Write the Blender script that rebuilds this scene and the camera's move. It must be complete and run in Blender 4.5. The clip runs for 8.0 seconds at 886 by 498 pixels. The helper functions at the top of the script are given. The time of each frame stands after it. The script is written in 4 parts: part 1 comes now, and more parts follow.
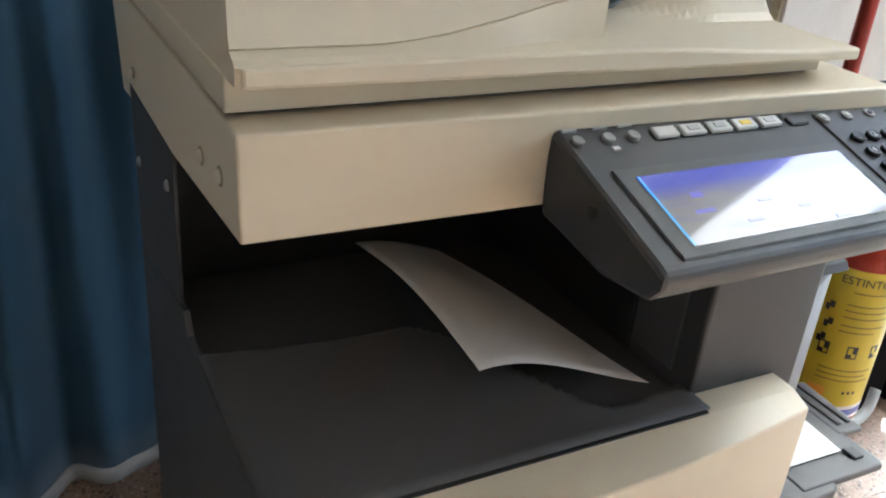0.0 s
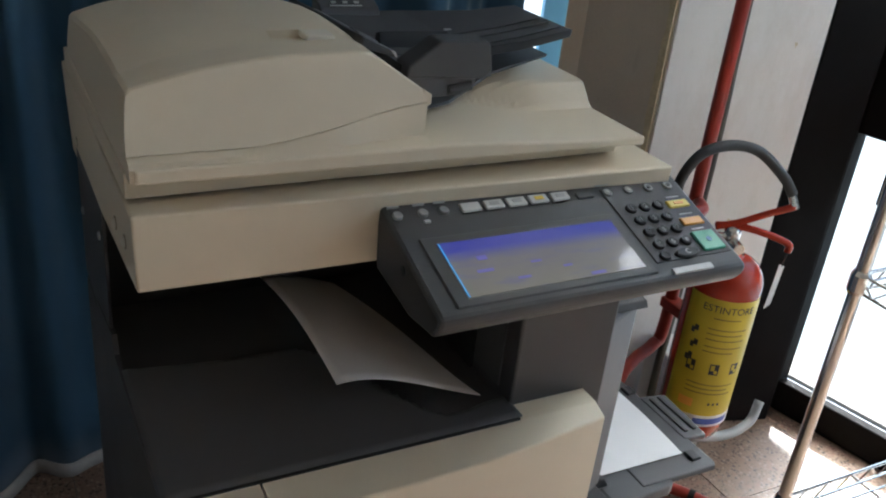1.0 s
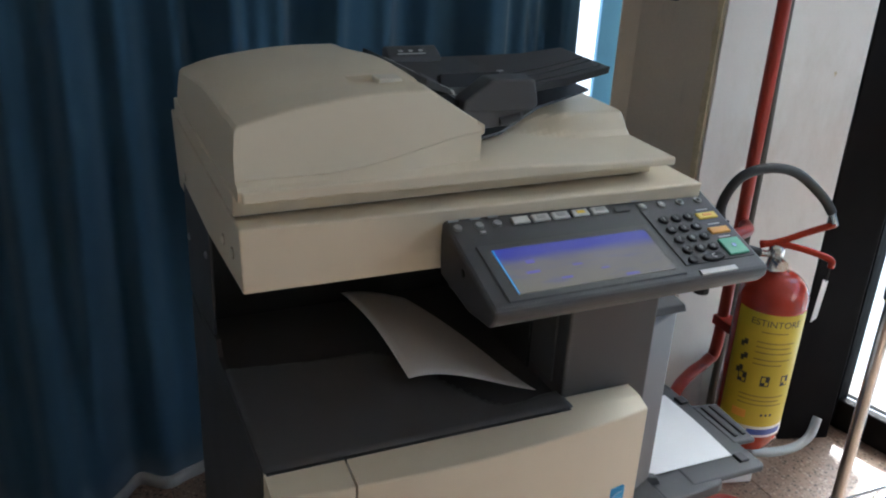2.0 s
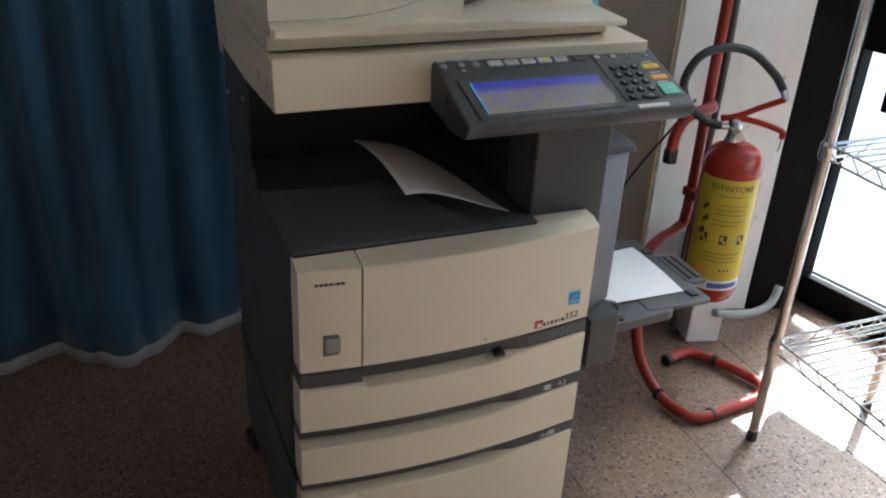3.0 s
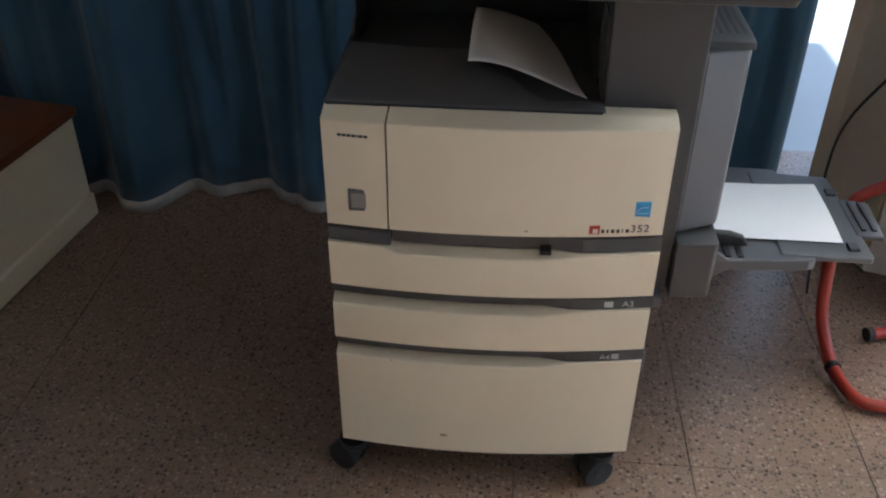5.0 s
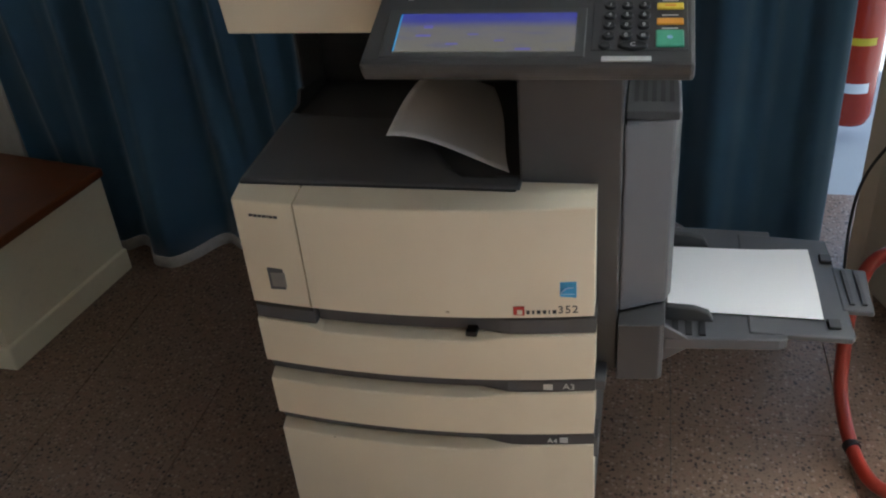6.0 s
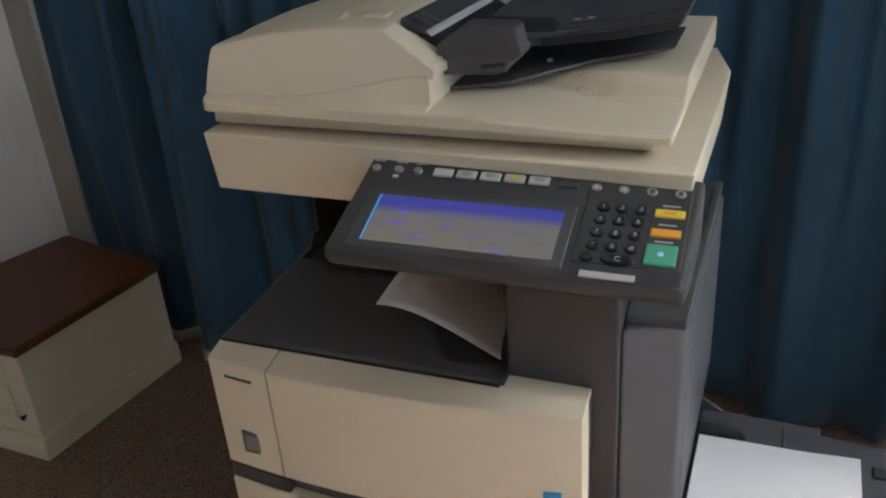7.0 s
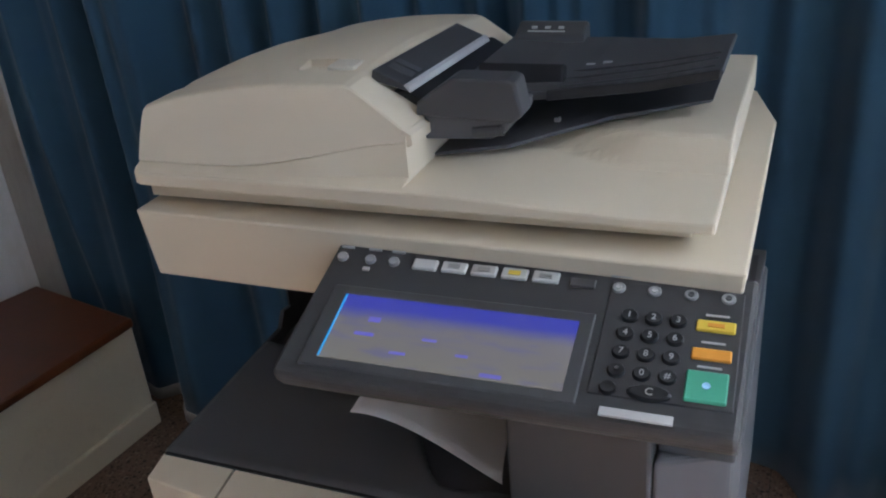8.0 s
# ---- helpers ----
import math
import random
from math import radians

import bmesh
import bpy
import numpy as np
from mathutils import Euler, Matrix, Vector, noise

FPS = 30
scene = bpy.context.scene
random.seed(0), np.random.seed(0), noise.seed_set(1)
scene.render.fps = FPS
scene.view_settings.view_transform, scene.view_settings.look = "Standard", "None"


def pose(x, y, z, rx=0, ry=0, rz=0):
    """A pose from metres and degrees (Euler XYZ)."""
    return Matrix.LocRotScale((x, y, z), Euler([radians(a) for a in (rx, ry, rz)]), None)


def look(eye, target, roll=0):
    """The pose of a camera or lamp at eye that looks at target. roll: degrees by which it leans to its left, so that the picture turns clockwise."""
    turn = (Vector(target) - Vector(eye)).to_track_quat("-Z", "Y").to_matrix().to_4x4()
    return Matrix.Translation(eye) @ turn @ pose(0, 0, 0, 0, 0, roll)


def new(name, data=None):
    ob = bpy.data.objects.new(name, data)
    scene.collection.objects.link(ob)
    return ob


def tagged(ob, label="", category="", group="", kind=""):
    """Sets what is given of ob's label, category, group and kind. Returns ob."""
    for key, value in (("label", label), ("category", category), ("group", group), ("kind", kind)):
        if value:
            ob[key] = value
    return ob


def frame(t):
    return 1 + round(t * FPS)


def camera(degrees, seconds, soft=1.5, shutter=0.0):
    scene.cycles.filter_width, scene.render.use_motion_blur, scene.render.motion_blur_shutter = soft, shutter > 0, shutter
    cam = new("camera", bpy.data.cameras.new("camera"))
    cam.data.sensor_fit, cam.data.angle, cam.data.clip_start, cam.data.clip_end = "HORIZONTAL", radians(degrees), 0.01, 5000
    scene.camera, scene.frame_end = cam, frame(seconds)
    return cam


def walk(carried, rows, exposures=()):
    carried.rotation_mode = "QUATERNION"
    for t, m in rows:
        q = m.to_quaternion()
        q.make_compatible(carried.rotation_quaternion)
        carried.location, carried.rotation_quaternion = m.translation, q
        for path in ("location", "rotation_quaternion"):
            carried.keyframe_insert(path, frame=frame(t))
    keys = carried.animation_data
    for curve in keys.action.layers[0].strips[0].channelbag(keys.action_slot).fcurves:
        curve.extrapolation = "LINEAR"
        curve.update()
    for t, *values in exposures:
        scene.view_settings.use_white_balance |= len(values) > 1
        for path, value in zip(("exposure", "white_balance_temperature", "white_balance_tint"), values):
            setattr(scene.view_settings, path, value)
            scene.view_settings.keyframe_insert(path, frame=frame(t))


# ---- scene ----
cam = camera(52.7, 8.0, soft=2.0)
PATH = [
    (0, (-0.1491, -0.5056, 1.3015), (0.707, 1.0369, 0.4148), 5.2),
    (0.5, (-0.1422, -0.6547, 1.4032), (0.7357, 0.867, 0.5007), 6.5),
    (1, (-0.1225, -0.7416, 1.4635), (0.7614, 0.794, 0.5895), 6.4),
    (1.2, (-0.1244, -0.7683, 1.4891), (0.709, 0.8364, 0.6952), 4.2),
    (2.3, (-0.2222, -0.9855, 1.501), (0.5254, 0.6597, 0.7041), 3.2),
    (2.5, (-0.2489, -1.0596, 1.5059), (0.5352, 0.5688, 0.711), 4.8),
    (3, (-0.2706, -1.2393, 1.4753), (0.4227, 0.3624, 0.551), 3.1),
    (3.5, (-0.1521, -1.3677, 1.4329), (0.2824, 0.2706, 0.4187), 3.6),
    (4, (-0.0207, -1.3904, 1.4131), (0.1491, 0.2824, 0.3772), 0.0),
    (4.2, (0.0296, -1.3568, 1.3973), (0.1659, 0.2844, 0.3081), -0.2),
    (5.3, (0.4157, -1.2838, 1.3845), (0.1669, 0.3308, 0.2745), -1.3),
    (5.5, (0.5056, -1.2778, 1.3894), (0.1807, 0.2992, 0.2459), -3.7),
    (6, (0.6162, -1.1435, 1.4161), (0.1926, 0.477, 0.3693), -5.3),
    (6.5, (0.6952, -0.9905, 1.4536), (0.2281, 0.6211, 0.4128), -3.7),
    (7, (0.7574, -0.9144, 1.497), (0.0701, 0.6982, 0.5866), -4.4),
    (7.5, (0.7485, -0.8236, 1.5109), (-0.0296, 0.7604, 0.6241), -4.7),
    (8, (0.6952, -0.6735, 1.4773), (-0.0188, 0.9421, 0.5935), -5.4),
]
walk(cam, [(t, look(eye, target, roll)) for t, eye, target, roll in PATH], exposures=[
    (0.0, 2.3, 5900, 5), (0.5, 1.7, 5900, 5), (1.0, 1.4, 5750, 5), (2.5, 1.55, 5600, 5), (3.0, 1.5, 5650, 5), (4.0, 1.78, 5380, 8),
    (5.5, 1.43, 5850, 5), (6.0, 1.36, 5950, 5), (6.5, 1.22, 6000, 6), (7.0, 1.5, 6000, 8), (7.5, 1.83, 5780, 10), (8.0, 1.73, 5450, 11)])

# ---- world and lights ----
SUN_AZ, SUN_EL = radians(35), radians(46)
world = bpy.data.worlds.new("sky")
scene.world = world
world.use_nodes = True
wn, wl = world.node_tree.nodes, world.node_tree.links
sky = wn.new("ShaderNodeTexSky")
sky.sky_type = "NISHITA"
sky.sun_disc = False
sky.sun_elevation, sky.sun_rotation = SUN_EL, radians(90) - SUN_AZ
wl.new(sky.outputs[0], wn["Background"].inputs[0])
wn["Background"].inputs[1].default_value = 0.15
sun = new("sun", bpy.data.lights.new("sun", "SUN"))
sun.data.energy, sun.data.angle, sun.data.color = 5.0, radians(0.6), (1.0, 0.95, 0.87)
sun.matrix_world = look((6 * math.cos(SUN_AZ), 6 * math.sin(SUN_AZ), 6 * math.tan(SUN_EL)), (0, 0, 0))


# ---- materials ----
def material(name, colour, rough=0.5, metal=0.0, vary=0.12, scale=6.0, fine=120.0, bump=0.0, dirt=None, dirt_amount=0.0, streak=1.0, translucent=0.0, coat=0.0, place=False, gloss=0.5):
    """A principled surface with colour that varies at two scales, and fine relief."""
    m = bpy.data.materials.new(name)
    m.use_nodes = True
    n, l = m.node_tree.nodes, m.node_tree.links
    b = n["Principled BSDF"]
    tc = n.new("ShaderNodeNewGeometry") if place else n.new("ShaderNodeTexCoord")
    at = tc.outputs["Position"] if place else tc.outputs["Object"]
    n1, n2 = n.new("ShaderNodeTexNoise"), n.new("ShaderNodeTexNoise")
    n1.inputs["Scale"].default_value, n2.inputs["Scale"].default_value = scale, fine
    n1.inputs["Detail"].default_value = 5.0
    l.new(at, n1.inputs["Vector"])
    l.new(at, n2.inputs["Vector"])
    add = n.new("ShaderNodeMath")
    add.operation = "MULTIPLY_ADD"
    add.inputs[1].default_value = 0.35
    l.new(n2.outputs["Fac"], add.inputs[0])
    l.new(n1.outputs["Fac"], add.inputs[2])
    ramp = n.new("ShaderNodeMapRange")
    ramp.inputs["From Min"].default_value, ramp.inputs["From Max"].default_value = 0.30, 1.05
    ramp.inputs["To Min"].default_value, ramp.inputs["To Max"].default_value = 1 - vary, 1 + vary
    l.new(add.outputs[0], ramp.inputs["Value"])
    mix = n.new("ShaderNodeMix")
    mix.data_type, mix.blend_type = "RGBA", "MULTIPLY"
    mix.inputs["Factor"].default_value = 1.0
    mix.inputs["A"].default_value = (*colour, 1)
    l.new(ramp.outputs[0], mix.inputs["B"])
    out = mix.outputs["Result"]
    if dirt:
        n3 = n.new("ShaderNodeTexNoise")
        n3.inputs["Scale"].default_value, n3.inputs["Detail"].default_value, n3.inputs["Roughness"].default_value = scale * 1.7, 8.0, 0.7
        stretch = n.new("ShaderNodeMapping")
        stretch.inputs["Scale"].default_value = (1, 1, streak)
        l.new(at, stretch.inputs[0])
        l.new(stretch.outputs[0], n3.inputs["Vector"])
        mr = n.new("ShaderNodeMapRange")
        mr.inputs["From Min"].default_value, mr.inputs["From Max"].default_value = 0.55, 0.75
        mr.inputs["To Max"].default_value = dirt_amount
        l.new(n3.outputs["Fac"], mr.inputs["Value"])
        mx = n.new("ShaderNodeMix")
        mx.data_type = "RGBA"
        mx.inputs["B"].default_value = (*dirt, 1)
        l.new(mr.outputs[0], mx.inputs["Factor"])
        l.new(out, mx.inputs["A"])
        out = mx.outputs["Result"]
    l.new(out, b.inputs["Base Color"])
    rr = n.new("ShaderNodeMapRange")
    rr.inputs["To Min"].default_value, rr.inputs["To Max"].default_value = max(rough - 0.08, 0.02), min(rough + 0.1, 1)
    l.new(n1.outputs["Fac"], rr.inputs["Value"])
    l.new(rr.outputs[0], b.inputs["Roughness"])
    b.inputs["Metallic"].default_value = metal
    b.inputs["Coat Weight"].default_value = coat
    b.inputs["Specular IOR Level"].default_value = gloss
    if bump:
        bp = n.new("ShaderNodeBump")
        bp.inputs["Strength"].default_value, bp.inputs["Distance"].default_value = bump, 0.001
        l.new(n2.outputs["Fac"], bp.inputs["Height"])
        l.new(bp.outputs[0], b.inputs["Normal"])
    if translucent:
        tr = n.new("ShaderNodeBsdfTranslucent")
        l.new(out, tr.inputs["Color"])
        ms = n.new("ShaderNodeMixShader")
        ms.inputs[0].default_value = translucent
        l.new(b.outputs[0], ms.inputs[1])
        l.new(tr.outputs[0], ms.inputs[2])
        l.new(ms.outputs[0], n["Material Output"].inputs["Surface"])
    return m


def terrazzo(name):
    """Polished chip floor: small dark, red and pale chips in a brownish ground, with wide stains."""
    m = material(name, (0.225, 0.15, 0.105), rough=0.36, vary=0.16, scale=2.2, fine=60, bump=0.05, place=True)
    n, l = m.node_tree.nodes, m.node_tree.links
    b = n["Principled BSDF"]
    base = b.inputs["Base Color"].links[0].from_socket
    tc = n.new("ShaderNodeNewGeometry")
    for scale, low, high, colour, amount in ((118, 0.0, 0.42, (0.06, 0.036, 0.026), 0.75), (71, 0.0, 0.3, (0.03, 0.02, 0.016), 0.92), (92, 0.0, 0.4, (0.40, 0.31, 0.25), 0.5), (64, 0.0, 0.36, (0.27, 0.13, 0.09), 0.35), (170, 0.0, 0.5, (0.14, 0.085, 0.06), 0.6)):
        v = n.new("ShaderNodeTexVoronoi")
        v.inputs["Scale"].default_value = scale
        v.inputs["Randomness"].default_value = 1.0
        off = n.new("ShaderNodeVectorMath")
        off.inputs[1].default_value = (scale * 0.13, scale * 0.07, 0)
        l.new(tc.outputs["Position"], off.inputs[0])
        l.new(off.outputs[0], v.inputs["Vector"])
        sel = n.new("ShaderNodeSeparateColor")
        l.new(v.outputs["Color"], sel.inputs[0])
        gt = n.new("ShaderNodeMath")
        gt.operation = "GREATER_THAN"
        gt.inputs[1].default_value = 0.62
        l.new(sel.outputs[0], gt.inputs[0])
        lt = n.new("ShaderNodeMath")
        lt.operation = "LESS_THAN"
        lt.inputs[1].default_value = high
        l.new(v.outputs["Distance"], lt.inputs[0])
        mul = n.new("ShaderNodeMath")
        mul.operation = "MULTIPLY"
        l.new(gt.outputs[0], mul.inputs[0])
        l.new(lt.outputs[0], mul.inputs[1])
        am = n.new("ShaderNodeMath")
        am.operation = "MULTIPLY"
        am.inputs[1].default_value = amount
        l.new(mul.outputs[0], am.inputs[0])
        mx = n.new("ShaderNodeMix")
        mx.data_type = "RGBA"
        mx.inputs["B"].default_value = (*colour, 1)
        l.new(am.outputs[0], mx.inputs["Factor"])
        l.new(base, mx.inputs["A"])
        base = mx.outputs["Result"]
    l.new(base, b.inputs["Base Color"])
    return m


CREAM = material("cream_plastic", (0.724, 0.63, 0.48), 0.45, vary=0.05, scale=4, fine=900, bump=0.12, dirt=(0.42, 0.34, 0.22), dirt_amount=0.12)
CREAM2 = material("pale_cream_plastic", (0.72, 0.66, 0.545), 0.42, vary=0.05, scale=5, fine=900, bump=0.1)
GREY = material("dark_grey_plastic", (0.074, 0.074, 0.077), 0.5, gloss=0.42, vary=0.1, scale=5, fine=900, bump=0.15)
TRAY = material("lighter_grey_plastic", (0.098, 0.097, 0.099), 0.46, gloss=0.5, vary=0.1, scale=5, fine=900, bump=0.12)
COLUMN = material("grey_plastic", (0.05, 0.05, 0.0525), 0.48, vary=0.08, scale=5, fine=900, bump=0.12)
MIDGREY = material("mid_grey_plastic", (0.092, 0.092, 0.1), 0.45, vary=0.08, scale=5, fine=900, bump=0.12)
BLACK = material("black_plastic", (0.018, 0.018, 0.02), 0.45, vary=0.15, fine=400, bump=0.1)
RUBBER = material("black_rubber", (0.02, 0.02, 0.021), 0.6, vary=0.2, fine=300, bump=0.2)
RINGKEY = material("grey_round_key", (0.3, 0.3, 0.3), 0.35, vary=0.1)
BADGE = material("silver_badge", (0.26, 0.25, 0.23), 0.4, metal=0.3, vary=0.15, scale=40)
GREYSTRIP = material("grey_corner_paint", (0.36, 0.34, 0.3), 0.8, vary=0.12, scale=5, fine=160, bump=0.3, dirt=(0.2, 0.18, 0.15), dirt_amount=0.4, streak=0.2)
WHITEKEY = material("white_key", (0.54, 0.54, 0.52), 0.4, vary=0.05)
PAPER = material("white_paper", (0.86, 0.86, 0.88), 0.85, vary=0.02, fine=500, bump=0.05)
YELLOWKEY = material("yellow_key", (0.75, 0.55, 0.06), 0.4, vary=0.05)
ORANGEKEY = material("orange_key", (0.75, 0.33, 0.04), 0.4, vary=0.05)
GREENKEY = material("green_key", (0.1, 0.42, 0.27), 0.4, vary=0.05)
STICKER = material("blue_sticker", (0.06, 0.36, 0.68), 0.4, vary=0.06)
PALEBLUE = material("pale_blue_print", (0.35, 0.62, 0.85), 0.4, vary=0.04)
REDLOGO = material("red_print", (0.5, 0.04, 0.03), 0.45, vary=0.05)
SCUFF = material("brown_scuff", (0.36, 0.29, 0.19), 0.6, vary=0.3, scale=60)
FADED = material("faded_brown_print", (0.2, 0.14, 0.02), 0.5, vary=0.3, scale=60)
INK = material("dark_print", (0.03, 0.03, 0.04), 0.5, vary=0.1)
PRINT = material("grey_print", (0.5, 0.5, 0.5), 0.5, vary=0.1)
METAL = material("chrome", (0.72, 0.71, 0.68), 0.22, metal=1.0, vary=0.1, fine=200)
STEEL = material("dull_steel", (0.45, 0.45, 0.45), 0.4, metal=1.0, vary=0.1)
RED = material("red_enamel", (0.31, 0.023, 0.008), 0.22, vary=0.14, scale=9)
REDTUBE = material("worn_red_tube", (0.30, 0.028, 0.015), 0.34, vary=0.2, scale=14, dirt=(0.16, 0.06, 0.045), dirt_amount=0.5)
YELLOW = material("yellow_label", (0.53, 0.40, 0.018), 0.4, vary=0.06)
WHITELAB = material("white_label", (0.75, 0.75, 0.76), 0.45, vary=0.05)
BLUELAB = material("blue_label_print", (0.06, 0.1, 0.38), 0.45)
WALLWHITE = material("white_wall_paint", (0.8, 0.79, 0.765), 0.75, vary=0.06, scale=3, fine=200, bump=0.25, dirt=(0.5, 0.45, 0.37), dirt_amount=0.4, streak=0.35)
WALLBEIGE = material("dirty_beige_wall", (0.58, 0.51, 0.41), 0.8, vary=0.12, scale=5, fine=160, bump=0.35, dirt=(0.24, 0.2, 0.15), dirt_amount=0.6, streak=0.2)
CHIPPED = material("chipped_yellow_plaster", (0.58, 0.5, 0.33), 0.85, vary=0.3, scale=18, fine=90, bump=0.5, dirt=(0.3, 0.24, 0.16), dirt_amount=0.6)
PLASTER = material("room_plaster", (0.5, 0.48, 0.44), 0.85, vary=0.05, scale=2, fine=120, bump=0.2)
CEILING = material("ceiling_paint", (0.7, 0.69, 0.66), 0.85, vary=0.04, scale=2)
FRAMEBLACK = material("black_door_frame", (0.008, 0.007, 0.007), 0.6, vary=0.3, scale=8, bump=0.1, gloss=0.05)
BOXPAINT = material("cream_paint", (0.72, 0.66, 0.5), 0.55, vary=0.06, scale=5, fine=120, bump=0.15, dirt=(0.4, 0.33, 0.22), dirt_amount=0.3)
WOODTOP = material("red_brown_varnished_wood", (0.12, 0.036, 0.011), 0.34, vary=0.3, scale=9, fine=60, bump=0.1)
CURTAIN = material("blue_curtain_cloth", (0.044, 0.100, 0.160), 0.85, gloss=0.2, vary=0.22, scale=3, fine=500, bump=0.3)
sheen = CURTAIN.node_tree.nodes["Principled BSDF"]
sheen.inputs["Sheen Weight"].default_value, sheen.inputs["Sheen Roughness"].default_value = 0.18, 0.5
HEM = material("pale_hem", (0.40, 0.38, 0.36), 0.85, vary=0.25, scale=20)
FLOOR = terrazzo("terrazzo")
JOINT = material("floor_joint", (0.06, 0.05, 0.045), 0.8)
PAVING = material("pale_paving", (0.36, 0.38, 0.39), 0.8, vary=0.1, scale=1.5)
FARWALL = material("pale_far_wall", (0.7, 0.72, 0.75), 0.8, vary=0.05, scale=1.5)
# blue paint made paler to stand in for sun on the door edge
LIGHTBLUE = material("sunlit_blue_paint", (0.3, 0.62, 0.84), 0.5, vary=0.08)
OLIVE = material("dark_olive_sheath", (0.075, 0.075, 0.06), 0.6, vary=0.2, scale=14)
CONDUIT = material("grey_conduit", (0.27, 0.275, 0.27), 0.5, vary=0.1)


def glass_material():
    m = bpy.data.materials.new("clear_glass")
    m.use_nodes = True
    b = m.node_tree.nodes["Principled BSDF"]
    b.inputs["Transmission Weight"].default_value, b.inputs["Roughness"].default_value, b.inputs["IOR"].default_value = 1.0, 0.0, 1.45
    b.inputs["Base Color"].default_value = (0.97, 0.99, 0.98, 1)
    return m


GLASS = glass_material()


def screen_material():
    """A lit touch screen behind a glossy sheet: blue title bar, dim yellowish keys."""
    m = bpy.data.materials.new("lit_touch_screen")
    m.use_nodes = True
    n, l = m.node_tree.nodes, m.node_tree.links
    b = n["Principled BSDF"]
    b.inputs["Base Color"].default_value = (0.02, 0.02, 0.03, 1)
    b.inputs["Roughness"].default_value = 0.3
    tc = n.new("ShaderNodeTexCoord")
    sep = n.new("ShaderNodeSeparateXYZ")
    l.new(tc.outputs["Generated"], sep.inputs[0])
    ramp = n.new("ShaderNodeValToRGB")
    ramp.color_ramp.interpolation = "LINEAR"
    e = ramp.color_ramp.elements
    e[0].position, e[0].color = 0.0, (0.27, 0.235, 0.17, 1)
    e[1].position, e[1].color = 1.0, (0.045, 0.05, 0.5, 1)
    for p, c in ((0.6, (0.25, 0.22, 0.2, 1)), (0.72, (0.14, 0.13, 0.32, 1)), (0.82, (0.05, 0.055, 0.48, 1))):
        x = e.new(p)
        x.color = c
    l.new(sep.outputs["Y"], ramp.inputs[0])
    no = n.new("ShaderNodeTexNoise")
    no.inputs["Scale"].default_value = 7
    mp = n.new("ShaderNodeMapping")
    mp.inputs["Scale"].default_value = (0.8, 1.3, 1)
    l.new(tc.outputs["Generated"], mp.inputs[0])
    l.new(mp.outputs[0], no.inputs["Vector"])
    mr = n.new("ShaderNodeMapRange")
    mr.inputs["From Min"].default_value, mr.inputs["From Max"].default_value = 0.52, 0.72
    mr.inputs["To Max"].default_value = 0.35
    l.new(no.outputs["Fac"], mr.inputs["Value"])
    mx = n.new("ShaderNodeMix")
    mx.data_type = "RGBA"
    mx.inputs["B"].default_value = (0.06, 0.06, 0.45, 1)
    l.new(mr.outputs[0], mx.inputs["Factor"])
    l.new(ramp.outputs[0], mx.inputs["A"])
    l.new(mx.outputs["Result"], b.inputs["Emission Color"])
    b.inputs["Emission Strength"].default_value = 0.19
    b.inputs["Coat Weight"].default_value, b.inputs["Coat Roughness"].default_value, b.inputs["Coat IOR"].default_value = 1.0, 0.06, 1.7
    return m


SCREEN = screen_material()


def lit_material(name, colour, strength):
    m = bpy.data.materials.new(name)
    m.use_nodes = True
    b = m.node_tree.nodes["Principled BSDF"]
    b.inputs["Base Color"].default_value = (0.02, 0.02, 0.03, 1)
    b.inputs["Emission Color"].default_value, b.inputs["Emission Strength"].default_value = (*colour, 1), strength
    b.inputs["Coat Weight"].default_value, b.inputs["Coat Roughness"].default_value, b.inputs["Coat IOR"].default_value = 1.0, 0.06, 1.7
    return m


CYANLIT = lit_material("cyan_screen_light", (0.03, 0.3, 0.6), 0.33)
BLUELIT = lit_material("blue_screen_light", (0.12, 0.1, 0.42), 0.33)


# ---- mesh helpers ----
def mesh_of(name, bm, mat):
    bmesh.ops.recalc_face_normals(bm, faces=bm.faces)
    me = bpy.data.meshes.new(name)
    bm.to_mesh(me)
    bm.free()
    me.materials.append(mat)
    return me


def part(name, bm, mat, parent=None, label="", smooth=False):
    me = mesh_of(name, bm, mat)
    if smooth:
        for p in me.polygons:
            p.use_smooth = True
    ob = new(name, me)
    if parent:
        ob.parent = parent
    if label:
        tagged(ob, label)
    return ob


def empty(name, label, category, group="", kind="", at=(0, 0, 0)):
    ob = new(name)
    ob.location = at
    return tagged(ob, label, category, group, kind)


def bevelled(bm, width, segments=2, angle=25):
    if width:
        es = [e for e in bm.edges if len(e.link_faces) == 2 and e.calc_face_angle(0) > radians(angle)]
        bmesh.ops.bevel(bm, geom=es, offset=width, segments=segments, profile=0.5, affect="EDGES", clamp_overlap=True)
    return bm


def prism(poly, z0, z1, bevel=0.0, segments=2):
    """A flat outline (x, y) raised from z0 to z1."""
    bm = bmesh.new()
    lo = [bm.verts.new((x, y, z0)) for x, y in poly]
    hi = [bm.verts.new((x, y, z1)) for x, y in poly]
    bm.faces.new(lo[::-1])
    bm.faces.new(hi)
    for i in range(len(poly)):
        j = (i + 1) % len(poly)
        bm.faces.new((lo[i], lo[j], hi[j], hi[i]))
    bmesh.ops.recalc_face_normals(bm, faces=bm.faces)
    return bevelled(bm, bevel, segments)


